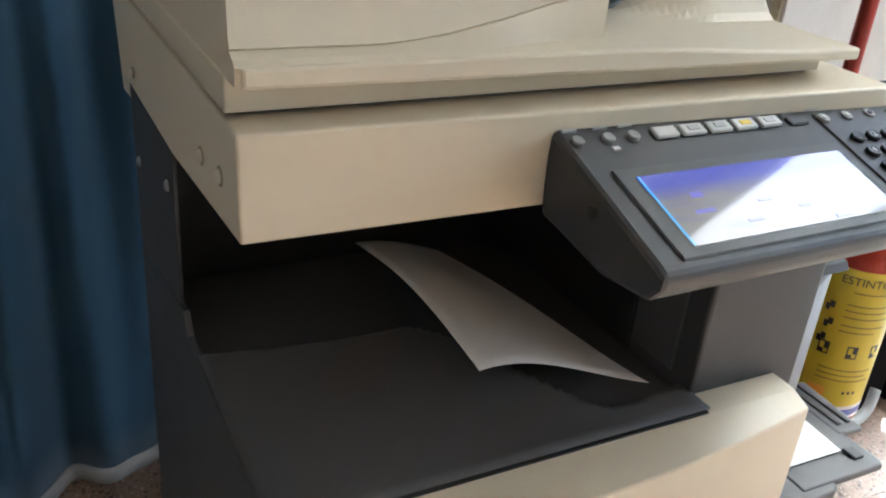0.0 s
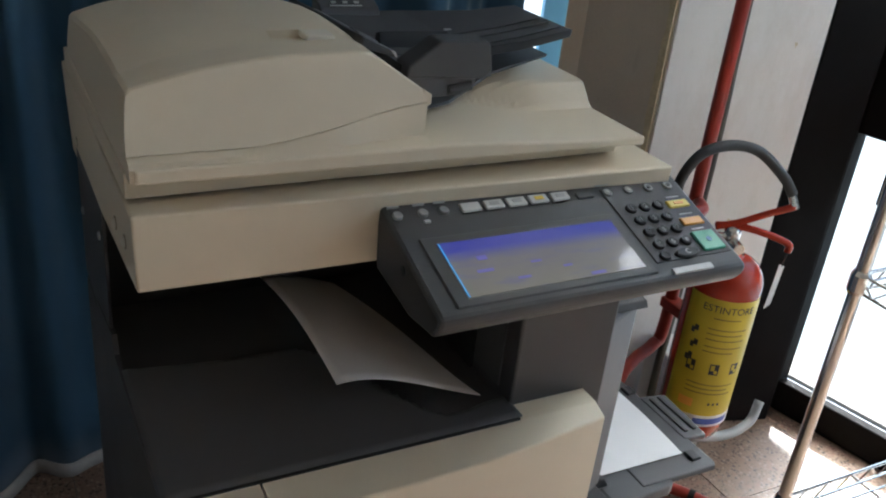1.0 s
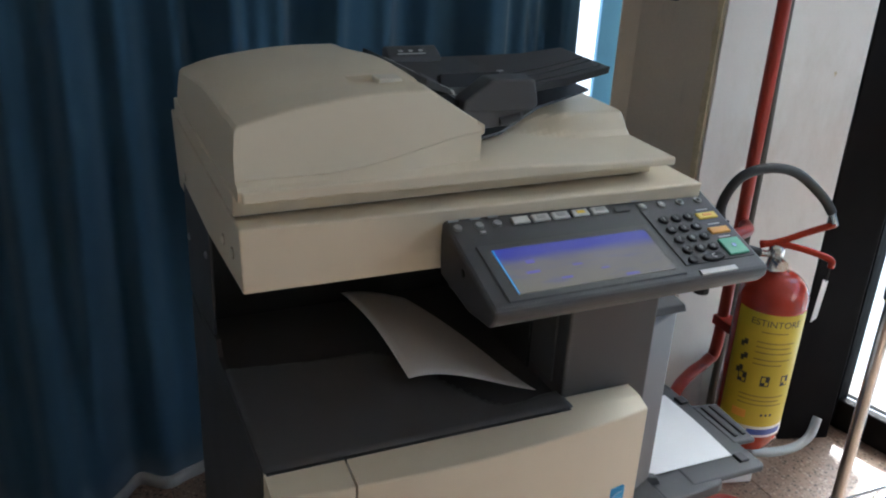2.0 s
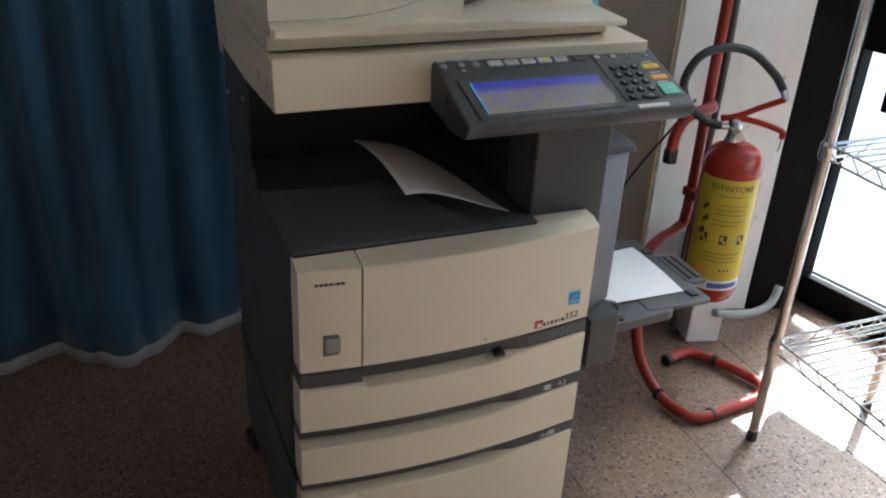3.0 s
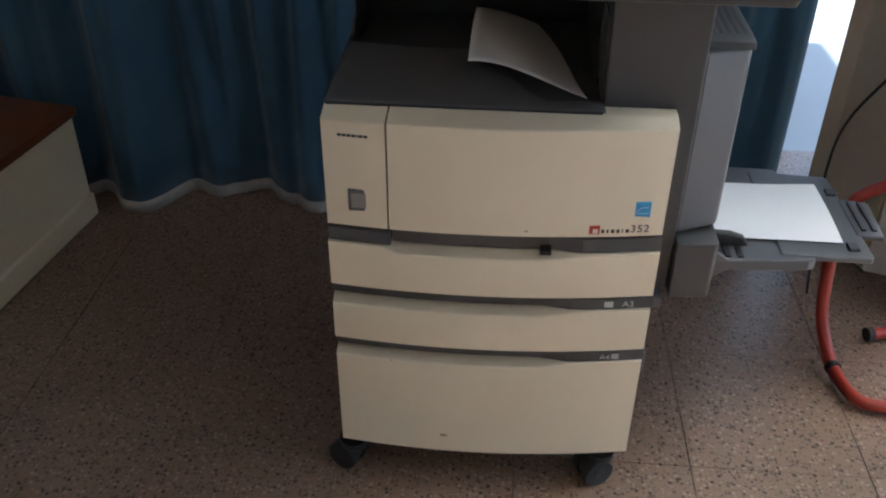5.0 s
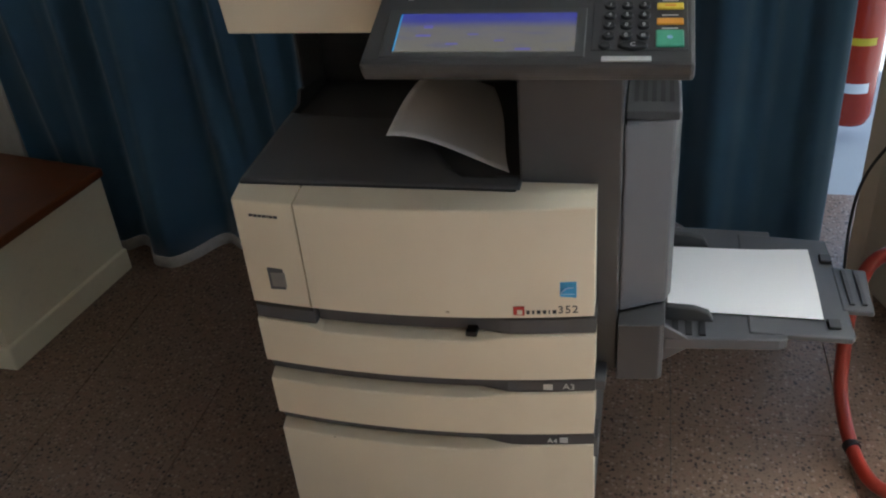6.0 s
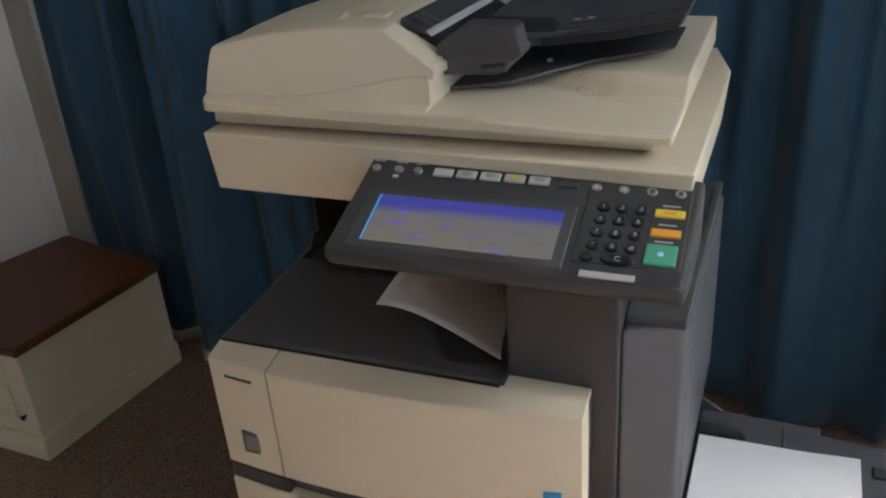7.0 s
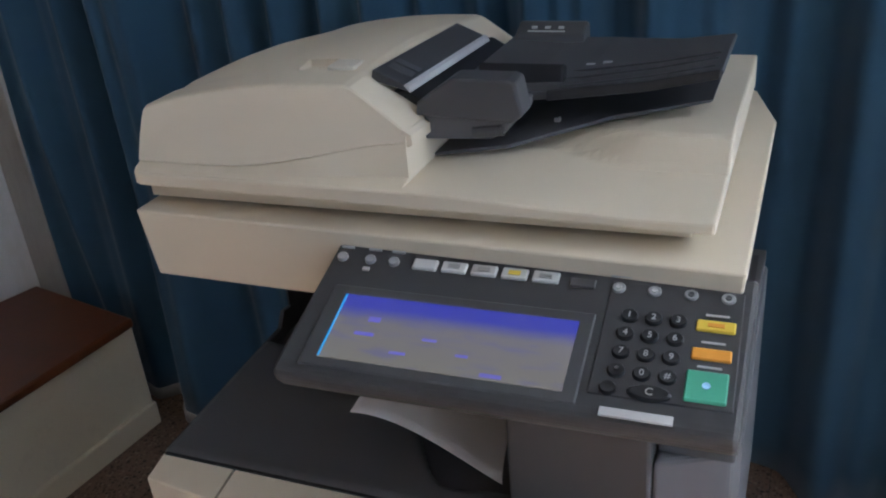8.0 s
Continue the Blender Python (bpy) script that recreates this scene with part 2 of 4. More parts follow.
def box(x0, x1, y0, y1, z0, z1, bevel=0.0, segments=2):
    return prism([(x0, y0), (x1, y0), (x1, y1), (x0, y1)], z0, z1, bevel, segments)


def extrude_y(profile, y0, y1, bevel=0.0, segments=2, angle=25):
    """An outline (x, z) drawn from y0 to y1."""
    bm = bmesh.new()
    a = [bm.verts.new((x, y0, z)) for x, z in profile]
    b = [bm.verts.new((x, y1, z)) for x, z in profile]
    bm.faces.new(a)
    bm.faces.new(b[::-1])
    for i in range(len(profile)):
        j = (i + 1) % len(profile)
        bm.faces.new((a[j], a[i], b[i], b[j]))
    bmesh.ops.recalc_face_normals(bm, faces=bm.faces)
    return bevelled(bm, bevel, segments, angle)


def extrude_x(profile, x0, x1, bevel=0.0, segments=2, angle=25):
    """An outline (y, z) drawn from x0 to x1."""
    bm = bmesh.new()
    a = [bm.verts.new((x0, y, z)) for y, z in profile]
    b = [bm.verts.new((x1, y, z)) for y, z in profile]
    bm.faces.new(a)
    bm.faces.new(b[::-1])
    for i in range(len(profile)):
        j = (i + 1) % len(profile)
        bm.faces.new((a[j], a[i], b[i], b[j]))
    bmesh.ops.recalc_face_normals(bm, faces=bm.faces)
    return bevelled(bm, bevel, segments, angle)


def smooth_path(points, steps=8):
    """A rounded line through the points."""
    p = [Vector(q) for q in points]
    p = [2 * p[0] - p[1]] + p + [2 * p[-1] - p[-2]]
    out = []
    for i in range(1, len(p) - 2):
        for k in range(steps):
            t = k / steps
            a, b, c, d = p[i - 1], p[i], p[i + 1], p[i + 2]
            out.append(0.5 * ((2 * b) + (c - a) * t + (2 * a - 5 * b + 4 * c - d) * t * t + (3 * b - a - 3 * c + d) * t ** 3))
    return out + [p[-2]]


def tube(points, r, sides=12, steps=8, smooth=True, bm=None):
    """A round bar along a line, closed at its ends."""
    pts = smooth_path(points, steps) if smooth and len(points) > 2 else [Vector(q) for q in points]
    bm = bm or bmesh.new()
    rings, up = [], None
    for i, c in enumerate(pts):
        d = (pts[min(i + 1, len(pts) - 1)] - pts[max(i - 1, 0)]).normalized()
        if up is None:
            up = d.orthogonal().normalized()
        up = (up - d * up.dot(d)).normalized()
        side = d.cross(up)
        rings.append([bm.verts.new(c + r * (math.cos(2 * math.pi * k / sides) * up + math.sin(2 * math.pi * k / sides) * side)) for k in range(sides)])
    for a, b in zip(rings, rings[1:]):
        for k in range(sides):
            bm.faces.new((a[k], a[(k + 1) % sides], b[(k + 1) % sides], b[k]))
    bm.faces.new(rings[0][::-1])
    bm.faces.new(rings[-1])
    return bm


def lathe(profile, at, sides=32):
    """A turned form about an upright line: (radius, z) from below up."""
    bm = bmesh.new()
    rings = []
    for r, z in profile:
        rings.append([bm.verts.new((at[0] + r * math.cos(2 * math.pi * k / sides), at[1] + r * math.sin(2 * math.pi * k / sides), at[2] + z)) for k in range(sides)])
    for a, b in zip(rings, rings[1:]):
        for k in range(sides):
            bm.faces.new((a[k], a[(k + 1) % sides], b[(k + 1) % sides], b[k]))
    bm.faces.new(rings[0][::-1])
    bm.faces.new(rings[-1])
    return bm


def grid_sheet(fn, nu, nv, thick=0.0, close=False):
    """A sheet of nu by nv cells from a function of (u, v) in 0..1, with thickness along z if given."""
    bm = bmesh.new()
    v = [[bm.verts.new(fn(i / nu, j / nv)) for j in range(nv + 1)] for i in range(nu + 1)]
    for i in range(nu):
        for j in range(nv):
            bm.faces.new((v[i][j], v[i + 1][j], v[i + 1][j + 1], v[i][j + 1]))
    if thick:
        bmesh.ops.recalc_face_normals(bm, faces=bm.faces)
        bmesh.ops.solidify(bm, geom=bm.faces[:], thickness=thick)
    return bm


def sm(a, b, x):
    t = min(max((x - a) / (b - a), 0.0), 1.0)
    return t * t * (3 - 2 * t)


# ---- structure ----
WALL_Z = 2.75
LEFT_A, LEFT_B = (-1.288, 0.952), (-2.55, -3.1)
RIGHT_A, RIGHT_B = (1.84, 0.585), (2.44, -1.92)


def wall_between(name, a, b, out, z0, z1, mat, label, category="wall"):
    """A thick wall whose inner face runs from a to b; out is its thickness to the outside."""
    d = Vector((b[0] - a[0], b[1] - a[1]))
    n = Vector((d.y, -d.x)).normalized() * out
    poly = [a, b, (b[0] + n.x, b[1] + n.y), (a[0] + n.x, a[1] + n.y)]
    return tagged(part(name, prism(poly, z0, z1), mat), label, category, kind="structure")


wall_between("wall_west", LEFT_B, LEFT_A, -0.2, 0, WALL_Z, WALLWHITE, "white painted side wall behind the wooden box seat")
wall_between("wall_east", (2.44, -1.92), (2.72, -3.1), -0.2, 0, WALL_Z, PLASTER, "plain plastered wall beyond the glazed front")
wall_between("wall_south", (2.9, -3.1), (-2.75, -3.1), -0.2, 0, WALL_Z, PLASTER, "plain plastered wall closing the room")
ceiling = tagged(part("ceiling", prism([(-2.9, -3.3), (2.85, -3.3), (1.95, 0.6), (1.75, 1.3), (-2.9, 1.3)], WALL_Z, WALL_Z + 0.15), CEILING), "plain white painted ceiling", "ceiling", kind="structure")

# pillar between the curtained opening and the glazed front
pillar = tagged(part("pillar", prism([(1.153, 1.016), (1.186, 0.982), (1.267, 0.769), (1.30, 0.79), (1.62, 1.3), (1.38, 1.3)], 0, WALL_Z, 0.004), WALLBEIGE), "dirty beige plastered pillar beside the curtain", "pillar", kind="structure")
tagged(part("wall_north", prism([(1.268, 0.764), (1.615, 0.651), (1.75, 0.9), (1.35, 1.05)], 0, WALL_Z, 0.003), WALLWHITE), "white painted wall with scuffs behind the fire extinguisher", "wall", kind="structure")
tagged(part("plinth", prism([(1.315, 0.548), (1.412, 0.522), (1.46, 0.68), (1.36, 0.72)], 0, 0.30, 0.004), WALLWHITE), "low white painted plinth at the foot of the wall", "plinth", kind="structure")
wall_n = bpy.data.objects["wall_north"]
for k, (wx, wz, ww, wh) in enumerate(((1.572, 0.765, 0.009, 0.02), (1.548, 1.06, 0.006, 0.012), (1.50, 0.62, 0.010, 0.006), (1.40, 1.02, 0.008, 0.011), (1.585, 0.33, 0.007, 0.014))):
    bm = bmesh.new()
    ring = [bm.verts.new((ww * (0.5 + 0.3 * math.sin(3 * q + k)) * math.cos(q), 0, wh * (0.5 + 0.25 * math.sin(5 * q + 2 * k)) * math.sin(q))) for q in [i * math.pi / 7 for i in range(14)]]
    bm.faces.new(ring)
    bmesh.ops.solidify(bm, geom=bm.faces[:], thickness=0.0006)
    mark = part("scuff", bm, CHIPPED, wall_n)
    mark.matrix_world = pose(wx, 0.764 - (wx - 1.268) * 0.3256 - 0.001, wz, 0, 0, -18)
# chipped plaster along the pillar's edge
def chipped(u, v):
    z = 0.02 + 2.6 * v
    w = 0.016 + 0.008 * noise.noise((z * 9, 1.3, 0)) + 0.006 * noise.noise((z * 31, 4.1, 0))
    d = Vector((1.186 - 1.267, 0.982 - 0.769)).normalized()
    n = Vector((-d.y, d.x)) * (0.0035 + 0.0012 * noise.noise((z * 23, u * 3, 7)))
    p = Vector((1.2665, 0.7705)) + d * (0.001 + w * u) + n
    return (p.x, p.y, z)


tagged(part("trim_edge", grid_sheet(chipped, 2, 160, 0.004), CHIPPED), "chipped yellowish plaster edge of the pillar", "trim", kind="structure")
# corner strip beside the curtain; its unseen back part is added to block a light gap
tagged(part("trim_corner", prism([(-1.287, 0.953), (-1.205, 0.962), (-1.19, 1.07), (-0.95, 1.10), (-0.95, 1.25), (-1.5, 1.2), (-1.5, 1.0)], 0, WALL_Z, 0.004), GREYSTRIP), "greyish beige corner strip between wall and curtain", "trim", kind="structure")
tagged(part("lintel", prism([(-1.4, 1.2), (1.3, 1.45), (1.3, 1.6), (-1.4, 1.35)], 2.35, WALL_Z), PLASTER), "plain plaster lintel over the curtained opening", "wall", kind="structure")


# glazed black-framed door and front
def glazed_front():
    a, b = Vector((*RIGHT_A, 0)), Vector((*RIGHT_B, 0))
    d = (b - a).normalized()
    n = Vector((-d.y, d.x, 0))
    door = empty("door_1", "black metal framed glass door, closed, very bright outside", "door", kind="structure")

    def bar(name, s0, s1, z0, z1, depth=0.06):
        p0, p1 = a + d * s0, a + d * s1
        poly = [(p0.x, p0.y), (p1.x, p1.y), (p1.x + n.x * depth, p1.y + n.y * depth), (p0.x + n.x * depth, p0.y + n.y * depth)]
        return part(name, prism(poly, z0, z1, 0.004), FRAMEBLACK, door)

    length = (b - a).length
    # bays past the first are unseen, added to let daylight onto the copier's front
    stops = [-0.07, 0.92, 1.75, length]
    for s in stops[1:-1]:
        bar("stile", s - 0.05, s + 0.05, 0.0, WALL_Z)
    bar("stile", -0.07, -0.064, 0.0, WALL_Z)
    bar("upper_panel", -0.064, 0.03, 0.838, WALL_Z - 0.12, 0.05)
    bar("stile", length - 0.06, length, 0.0, WALL_Z)
    for s0, s1 in zip(stops, stops[1:]):
        l, r = s0 + (0.05 if s0 > 0 else 0.006), s1 - (0.05 if s1 < length else 0.06)
        bar("bottom_rail", l, r, 0.0, 0.095)
        # rail height stretched out of view to trim the sun patch on the floor
        bar("middle_rail", max(l, 0.03), r, 0.68, 1.03)
        bar("top_rail", l, r, WALL_Z - 0.12, WALL_Z)
        for l, z0, z1 in ((l, 0.10, 0.842), (max(l, 0.03), 1.03, WALL_Z - 0.12)):
            p0, p1 = a + d * l + n * 0.028, a + d * r + n * 0.028
            poly = [(p0.x, p0.y), (p1.x, p1.y), (p1.x + n.x * 0.005, p1.y + n.y * 0.005), (p0.x + n.x * 0.005, p0.y + n.y * 0.005)]
            pane = part("pane", prism(poly, z0 - 0.004, z1 + 0.004), GLASS, door)
            pane.visible_shadow = False
    part("jamb", prism([(1.618, 0.650), (1.765, 0.606), (1.8228, 0.6542), (1.88, 0.6685), (1.88, 0.80), (1.72, 0.80)], 0, WALL_Z, 0.003), FRAMEBLACK, door)
    return door


glazed_front()

# outside ground and the bright space beyond the curtain
tagged(part("ground", prism([(-40, -40), (40, -40), (40, 40), (-40, 40)], -0.30, -0.06), PAVING), "pale sunlit paving outside", "ground", kind="structure")
# unseen slab, added only to keep the sun off the ground behind the curtain
tagged(part("ceiling_beyond", prism([(-2.9, 1.31), (2.6, 1.31), (2.6, 1.95), (3.9, 1.95), (3.9, 4.2), (-2.9, 4.2)], WALL_Z, WALL_Z + 0.15), CEILING), "plain unseen slab added to shade the ground beyond the curtain", "ceiling", kind="structure")
tagged(part("trim_blue", prism([(1.325, 1.36), (1.41, 1.34), (1.42, 1.37), (1.335, 1.39)], 0, WALL_Z, 0.003), LIGHTBLUE), "light blue painted door edge beyond the pillar, coloured paler as if sunlit", "trim", kind="structure")


def curtain_point(u, v, z0, z1, lift=0.0):
    """Deep soft folds that swing wider towards the hem."""
    x = -1.188 + u * 2.283
    z = z0 + (z1 - z0) * v
    low = 1 - sm(0.0, 0.9, z)
    tau = 2 * math.pi
    wide = 0.0187 * math.sin(x * tau / 0.20 - 2.493) + 0.0347 * math.sin(x * tau / 0.26 - 1.548) + 0.0597 * math.sin(x * tau / 0.56 + 1.019)
    a = x * tau / 0.33 + 0.9 + 0.8 * math.sin(x * 2.1) + 0.25 * math.sin(z * 1.1)
    b = x * tau / 0.118 + 1.3 * math.sin(x * 3.3 + 0.4) + 0.35 * math.sin(z * 1.6 + x)
    fold = 0.9 * low * wide + (1 - low) * (0.025 * math.sin(a) + 0.35 * wide) + (0.021 - 0.012 * low) * (math.sin(b) + 0.35 * math.sin(2 * b + 0.8) * math.sin(x * 5)) + 0.003 * math.sin(x * 61 + z * 2)
    return (x + 0.010 * math.sin(z * 2.3 + x * 7), 0.993 + 0.064 * (x + 0.45) + fold + lift, z)


curtain = empty("curtain", "dark blue floor-length cloth curtain hanging in deep folds", "curtain")
part("cloth", grid_sheet(lambda u, v: curtain_point(u, v, 0.034 if u < 0.66 else -0.002, 2.5), 420, 26, 0.0025), CURTAIN, curtain, smooth=True)
part("hem", grid_sheet(lambda u, v: curtain_point(0.66 * u, v, -0.002, 0.036, -0.001), 280, 2, 0.005), HEM, curtain, "pale grey hem along the lower edge", smooth=True)
rod = part("rail", tube([(-1.25, 0.92, 2.52), (1.18, 1.16, 2.52)], 0.014, smooth=False), STEEL, curtain)
# ---- the copier ----
copier = empty("photocopier", "cream and dark grey office photocopier on casters", "photocopier")


def front_y(x):
    """The bowed front of the doors and drawers in plan."""
    t = min(max(x / 0.553, 0), 1)
    return -0.045 + 0.012 * t - 0.088 * t * (1 - t)


def bowed(x0, x1, section, nx=24, back=0.03):
    """A front panel between x0 and x1; section(x) gives (setback, z) points from bottom to top."""
    bm = bmesh.new()
    rows = []
    for i in range(nx + 1):
        x = x0 + (x1 - x0) * i / nx
        sec = section(x)
        fy = front_y(x)
        pts = [(x, back, sec[0][1])] + [(x, fy + s, z) for s, z in sec] + [(x, back, sec[-1][1])]
        rows.append([bm.verts.new(p) for p in pts])
    for a, b in zip(rows, rows[1:]):
        for k in range(len(a)):
            j = (k + 1) % len(a)
            bm.faces.new((a[k], b[k], b[j], a[j]))
    bm.faces.new(rows[0])
    bm.faces.new(rows[-1][::-1])
    return bm


def door_section(x):
    top = 0.789
    fy = front_y(x)
    return [(0.004, 0.587), (0.0, 0.590), (0.0, 0.7785), (0.0015, 0.7805), (-fy - 0.006 - 0.004, 0.7885), (-fy - 0.006 + 0.004, top)]


def drawer_section(z0, z1, start):
    """A drawer front whose upper edge falls back into a finger scoop between start and the label."""
    def sec(x):
        t = (1 if start <= 0 else sm(start - 0.004, start + 0.004, x)) * (1 - sm(0.34, 0.45, x))
        return [(0.003, z0), (0.0, z0 + 0.003), (0.0, z1 - 0.0125 * t - 0.002), (0.0015, z1 - 0.0105 * t - 0.001), (0.030 * t + 0.003, z1)]
    return sec


body = part("body", box(0.0, 0.5535, 0.0, 0.53, 0.075, 0.785, 0.006), GREY, copier, "dark grey cabinet body")
part("side_seam", box(-0.0025, 0.01, 0.004, 0.526, 0.318, 0.323), BLACK, copier)
small_door = part("small_door", bowed(0.002, 0.1035, door_section, 6), CREAM, copier, "narrow cream toner door")
main_door = part("front_door", bowed(0.1065, 0.553, door_section, 24), CREAM, copier, "wide bowed cream front door")
part("label_bar", bowed(0.002, 0.1065, lambda x: [(0.006, 0.554), (0.002, 0.557), (0.002, 0.581), (0.006, 0.584)], 6), GREY, copier)
part("label_bar", bowed(0.109, 0.556, lambda x: [(0.008 + 0.014 * (1 - sm(0.36, 0.43, x)), 0.552), (0.004 + 0.014 * (1 - sm(0.36, 0.43, x)), 0.556), (0.004 + 0.014 * (1 - sm(0.36, 0.43, x)), 0.582), (0.010, 0.585)], 24), GREY, copier)
part("label_bar", bowed(0.0, 0.556, lambda x: [(0.008 + 0.014 * (1 - sm(0.36, 0.43, x)), 0.434), (0.004 + 0.014 * (1 - sm(0.36, 0.43, x)), 0.437), (0.004 + 0.010 * (1 - sm(0.36, 0.43, x)), 0.459), (0.008, 0.462)], 24), GREY, copier)
part("label_bar", bowed(0.0, 0.556, lambda x: [(0.008 + 0.014 * (1 - sm(0.36, 0.43, x)), 0.316), (0.004 + 0.014 * (1 - sm(0.36, 0.43, x)), 0.319), (0.004 + 0.010 * (1 - sm(0.36, 0.43, x)), 0.340), (0.008, 0.343)], 24), GREY, copier)
part("drawer", bowed(0.0, 0.555, drawer_section(0.463, 0.554, 0.107)), CREAM, copier, "cream paper drawer")
part("drawer", bowed(0.0, 0.555, drawer_section(0.344, 0.436, 0.0)), CREAM, copier, "cream paper drawer")
part("drawer", bowed(0.0, 0.555, drawer_section(0.084, 0.319, 0.0)), CREAM, copier, "tall cream lower drawer")
part("latch", box(0.356, 0.374, front_y(0.36) - 0.002, 0.0, 0.554, 0.563, 0.002), BLACK, copier)
part("side_tab", box(0.556, 0.572, front_y(0.55) + 0.005, 0.02, 0.437, 0.458, 0.002), MIDGREY, copier)
part("side_tab", box(0.5545, 0.562, front_y(0.55) + 0.008, 0.02, 0.285, 0.332, 0.002), MIDGREY, copier)


def caster(x, y, turn):
    c = part("caster", lathe([(0.026, 0.055), (0.028, 0.060), (0.028, 0.074), (0.02, 0.0745)], (x, y, 0), 20), BLACK, copier, smooth=False)
    ax, ay = math.cos(radians(turn)), math.sin(radians(turn))
    wx, wy = x - 0.014 * ay, y + 0.014 * ax
    for s in (-0.017, 0.017):
        w = part("wheel", bevelled(tube([(wx + (s - 0.010) * ax, wy + (s - 0.010) * ay, 0.031), (wx + (s + 0.010) * ax, wy + (s + 0.010) * ay, 0.031)], 0.031, 28, smooth=False), 0.003, 2, 60), RUBBER, c)
        part("hub", tube([(wx + (s - 0.0115) * ax, wy + (s - 0.0115) * ay, 0.033), (wx + (s + 0.0115) * ax, wy + (s + 0.0115) * ay, 0.033)], 0.012, 14, smooth=False), BLACK, w)
    part("fork", tube([(wx - 0.006 * ax, wy - 0.006 * ay, 0.037), (wx + 0.006 * ax, wy + 0.006 * ay, 0.037)], 0.027, 20, smooth=False), BLACK, c)


for cx, cy, turn in ((0.018, -0.026, 62), (0.508, -0.016, 118), (0.03, 0.48, 20), (0.53, 0.48, 70)):
    caster(cx, cy, turn)

# small badge, sticker and plain marks on the front
part("badge_recess", box(0.04, 0.073, front_y(0.055) - 0.0012, 0.0, 0.620, 0.660, 0.001), MIDGREY, copier, "grey square badge")
part("badge_inner", box(0.045, 0.069, front_y(0.055) - 0.0022, 0.0, 0.626, 0.653, 0.0005), BADGE, copier)
part("sticker", box(0.4995, 0.527, front_y(0.513) - 0.0016, 0.0, 0.628, 0.6545), STICKER, copier, "square light blue energy sticker")
bm = bmesh.new()
tube([(0.504, front_y(0.505) - 0.002, 0.636), (0.512, front_y(0.512) - 0.0025, 0.644), (0.523, front_y(0.52) - 0.002, 0.646)], 0.0012, 6, bm=bm)
tube([(0.502, front_y(0.505) - 0.002, 0.634), (0.525, front_y(0.512) - 0.0012, 0.634)], 0.0008, 6, smooth=False, bm=bm)
part("sticker_mark", bm, PALEBLUE, copier)


def bar_marks(name, x0, x1, z0, z1, widths, mat, gap=0.0016):
    """Plain upright bars in a row, for marks that are not lettered."""
    total = sum(widths) + gap * (len(widths) - 1)
    k = (x1 - x0) / total
    x = x0
    bm = bmesh.new()
    for w in widths:
        y = front_y(x + w * k / 2)
        b2 = box(x, x + w * k, y - 0.0012, y + 0.01, z0, z1)
        me = bpy.data.meshes.new("tmp")
        b2.to_mesh(me)
        b2.free()
        bm.from_mesh(me)
        bpy.data.meshes.remove(me)
        x += (w + gap) * k
    return part(name, bm, mat, copier)


for sx, sz, sw in ((0.418, 0.7665, 0.010), (0.102, 0.306, 0.006), (0.20, 0.128, 0.016), (0.33, 0.60, 0.008)):
    bm = lathe([(sw / 2, 0), (sw / 3, 0.0004), (0.0005, 0.0005)], (0, 0, 0), 12)
    for v in bm.verts:
        v.co.y *= 0.45 + 0.3 * math.sin(v.co.x * 900)
    part("scuff", bm, SCUFF, copier).matrix_world = pose(sx, front_y(sx) + (0.0012 if sz > 0.76 else -0.0001), sz, 90)
bar_marks("maker_mark", 0.028, 0.076, 0.7535, 0.7575, (0.006, 0.006, 0.006, 0.006, 0.002, 0.006, 0.006), INK)
part("model_emblem", box(0.432, 0.449, front_y(0.44) - 0.0013, 0.0, 0.596, 0.6115), REDLOGO, copier)
part("model_emblem", box(0.438, 0.446, front_y(0.44) - 0.002, 0.0, 0.598, 0.606), CREAM2, copier)
bar_marks("model_mark", 0.452, 0.497, 0.5975, 0.6035, (0.0035, 0.0025, 0.004, 0.0035, 0.0015, 0.0045), INK, 0.003)


def lettering(name, text, size, m, mat, parent, align="CENTER"):
    cu = bpy.data.curves.new(name, "FONT")
    cu.body, cu.size, cu.align_x, cu.align_y, cu.extrude = text, size, align, "CENTER", 0.0003
    tmp = bpy.data.objects.new("tmp", cu)
    me = bpy.data.meshes.new_from_object(tmp)
    bpy.data.objects.remove(tmp)
    me.name = name
    me.materials.clear()
    me.materials.append(mat)
    ob = new(name, me)
    ob.matrix_world = m
    ob.parent = parent
    return ob


PRINTWHITE = WHITEKEY
for i, digit in enumerate("352"):
    lettering("model_digit", digit, 0.0195, pose(0.5035 + 0.0108 * i, front_y(0.5035 + 0.0108 * i) - 0.0006, 0.6035, 90, 0, 8), INK, copier)
lettering("drawer_sign", "A3", 0.017, pose(0.515, front_y(0.515) + 0.0015, 0.448, 90), PRINTWHITE, copier)
lettering("drawer_sign", "A4", 0.015, pose(0.487, front_y(0.487) + 0.0015, 0.3295, 90), PRINTWHITE, copier)
part("drawer_sign", box(0.474, 0.489, front_y(0.48) + 0.0025, 0.0, 0.442, 0.453), PRINTWHITE, copier)
part("drawer_sign", box(0.499, 0.512, front_y(0.505) + 0.0025, 0.0, 0.324, 0.335), PRINT, copier)

# output tray: the flat top, dipping under the scanner
def tray_top(u, v):
    x, y = 0.002 + 0.44 * u, 0.0 + 0.42 * v
    edge = 0.235 - 0.02 * math.sin(x * 9) - 0.212 * sm(0.21, 0.37, x)
    z = 0.7915 + 0.008 * sm(0.0, 0.22, y) - (0.018 + 0.034 * sm(0.16, 0.36, x)) * sm(edge, edge + 0.022, y)
    return (x, y if v else front_y(x) * 0 - 0.006, z)


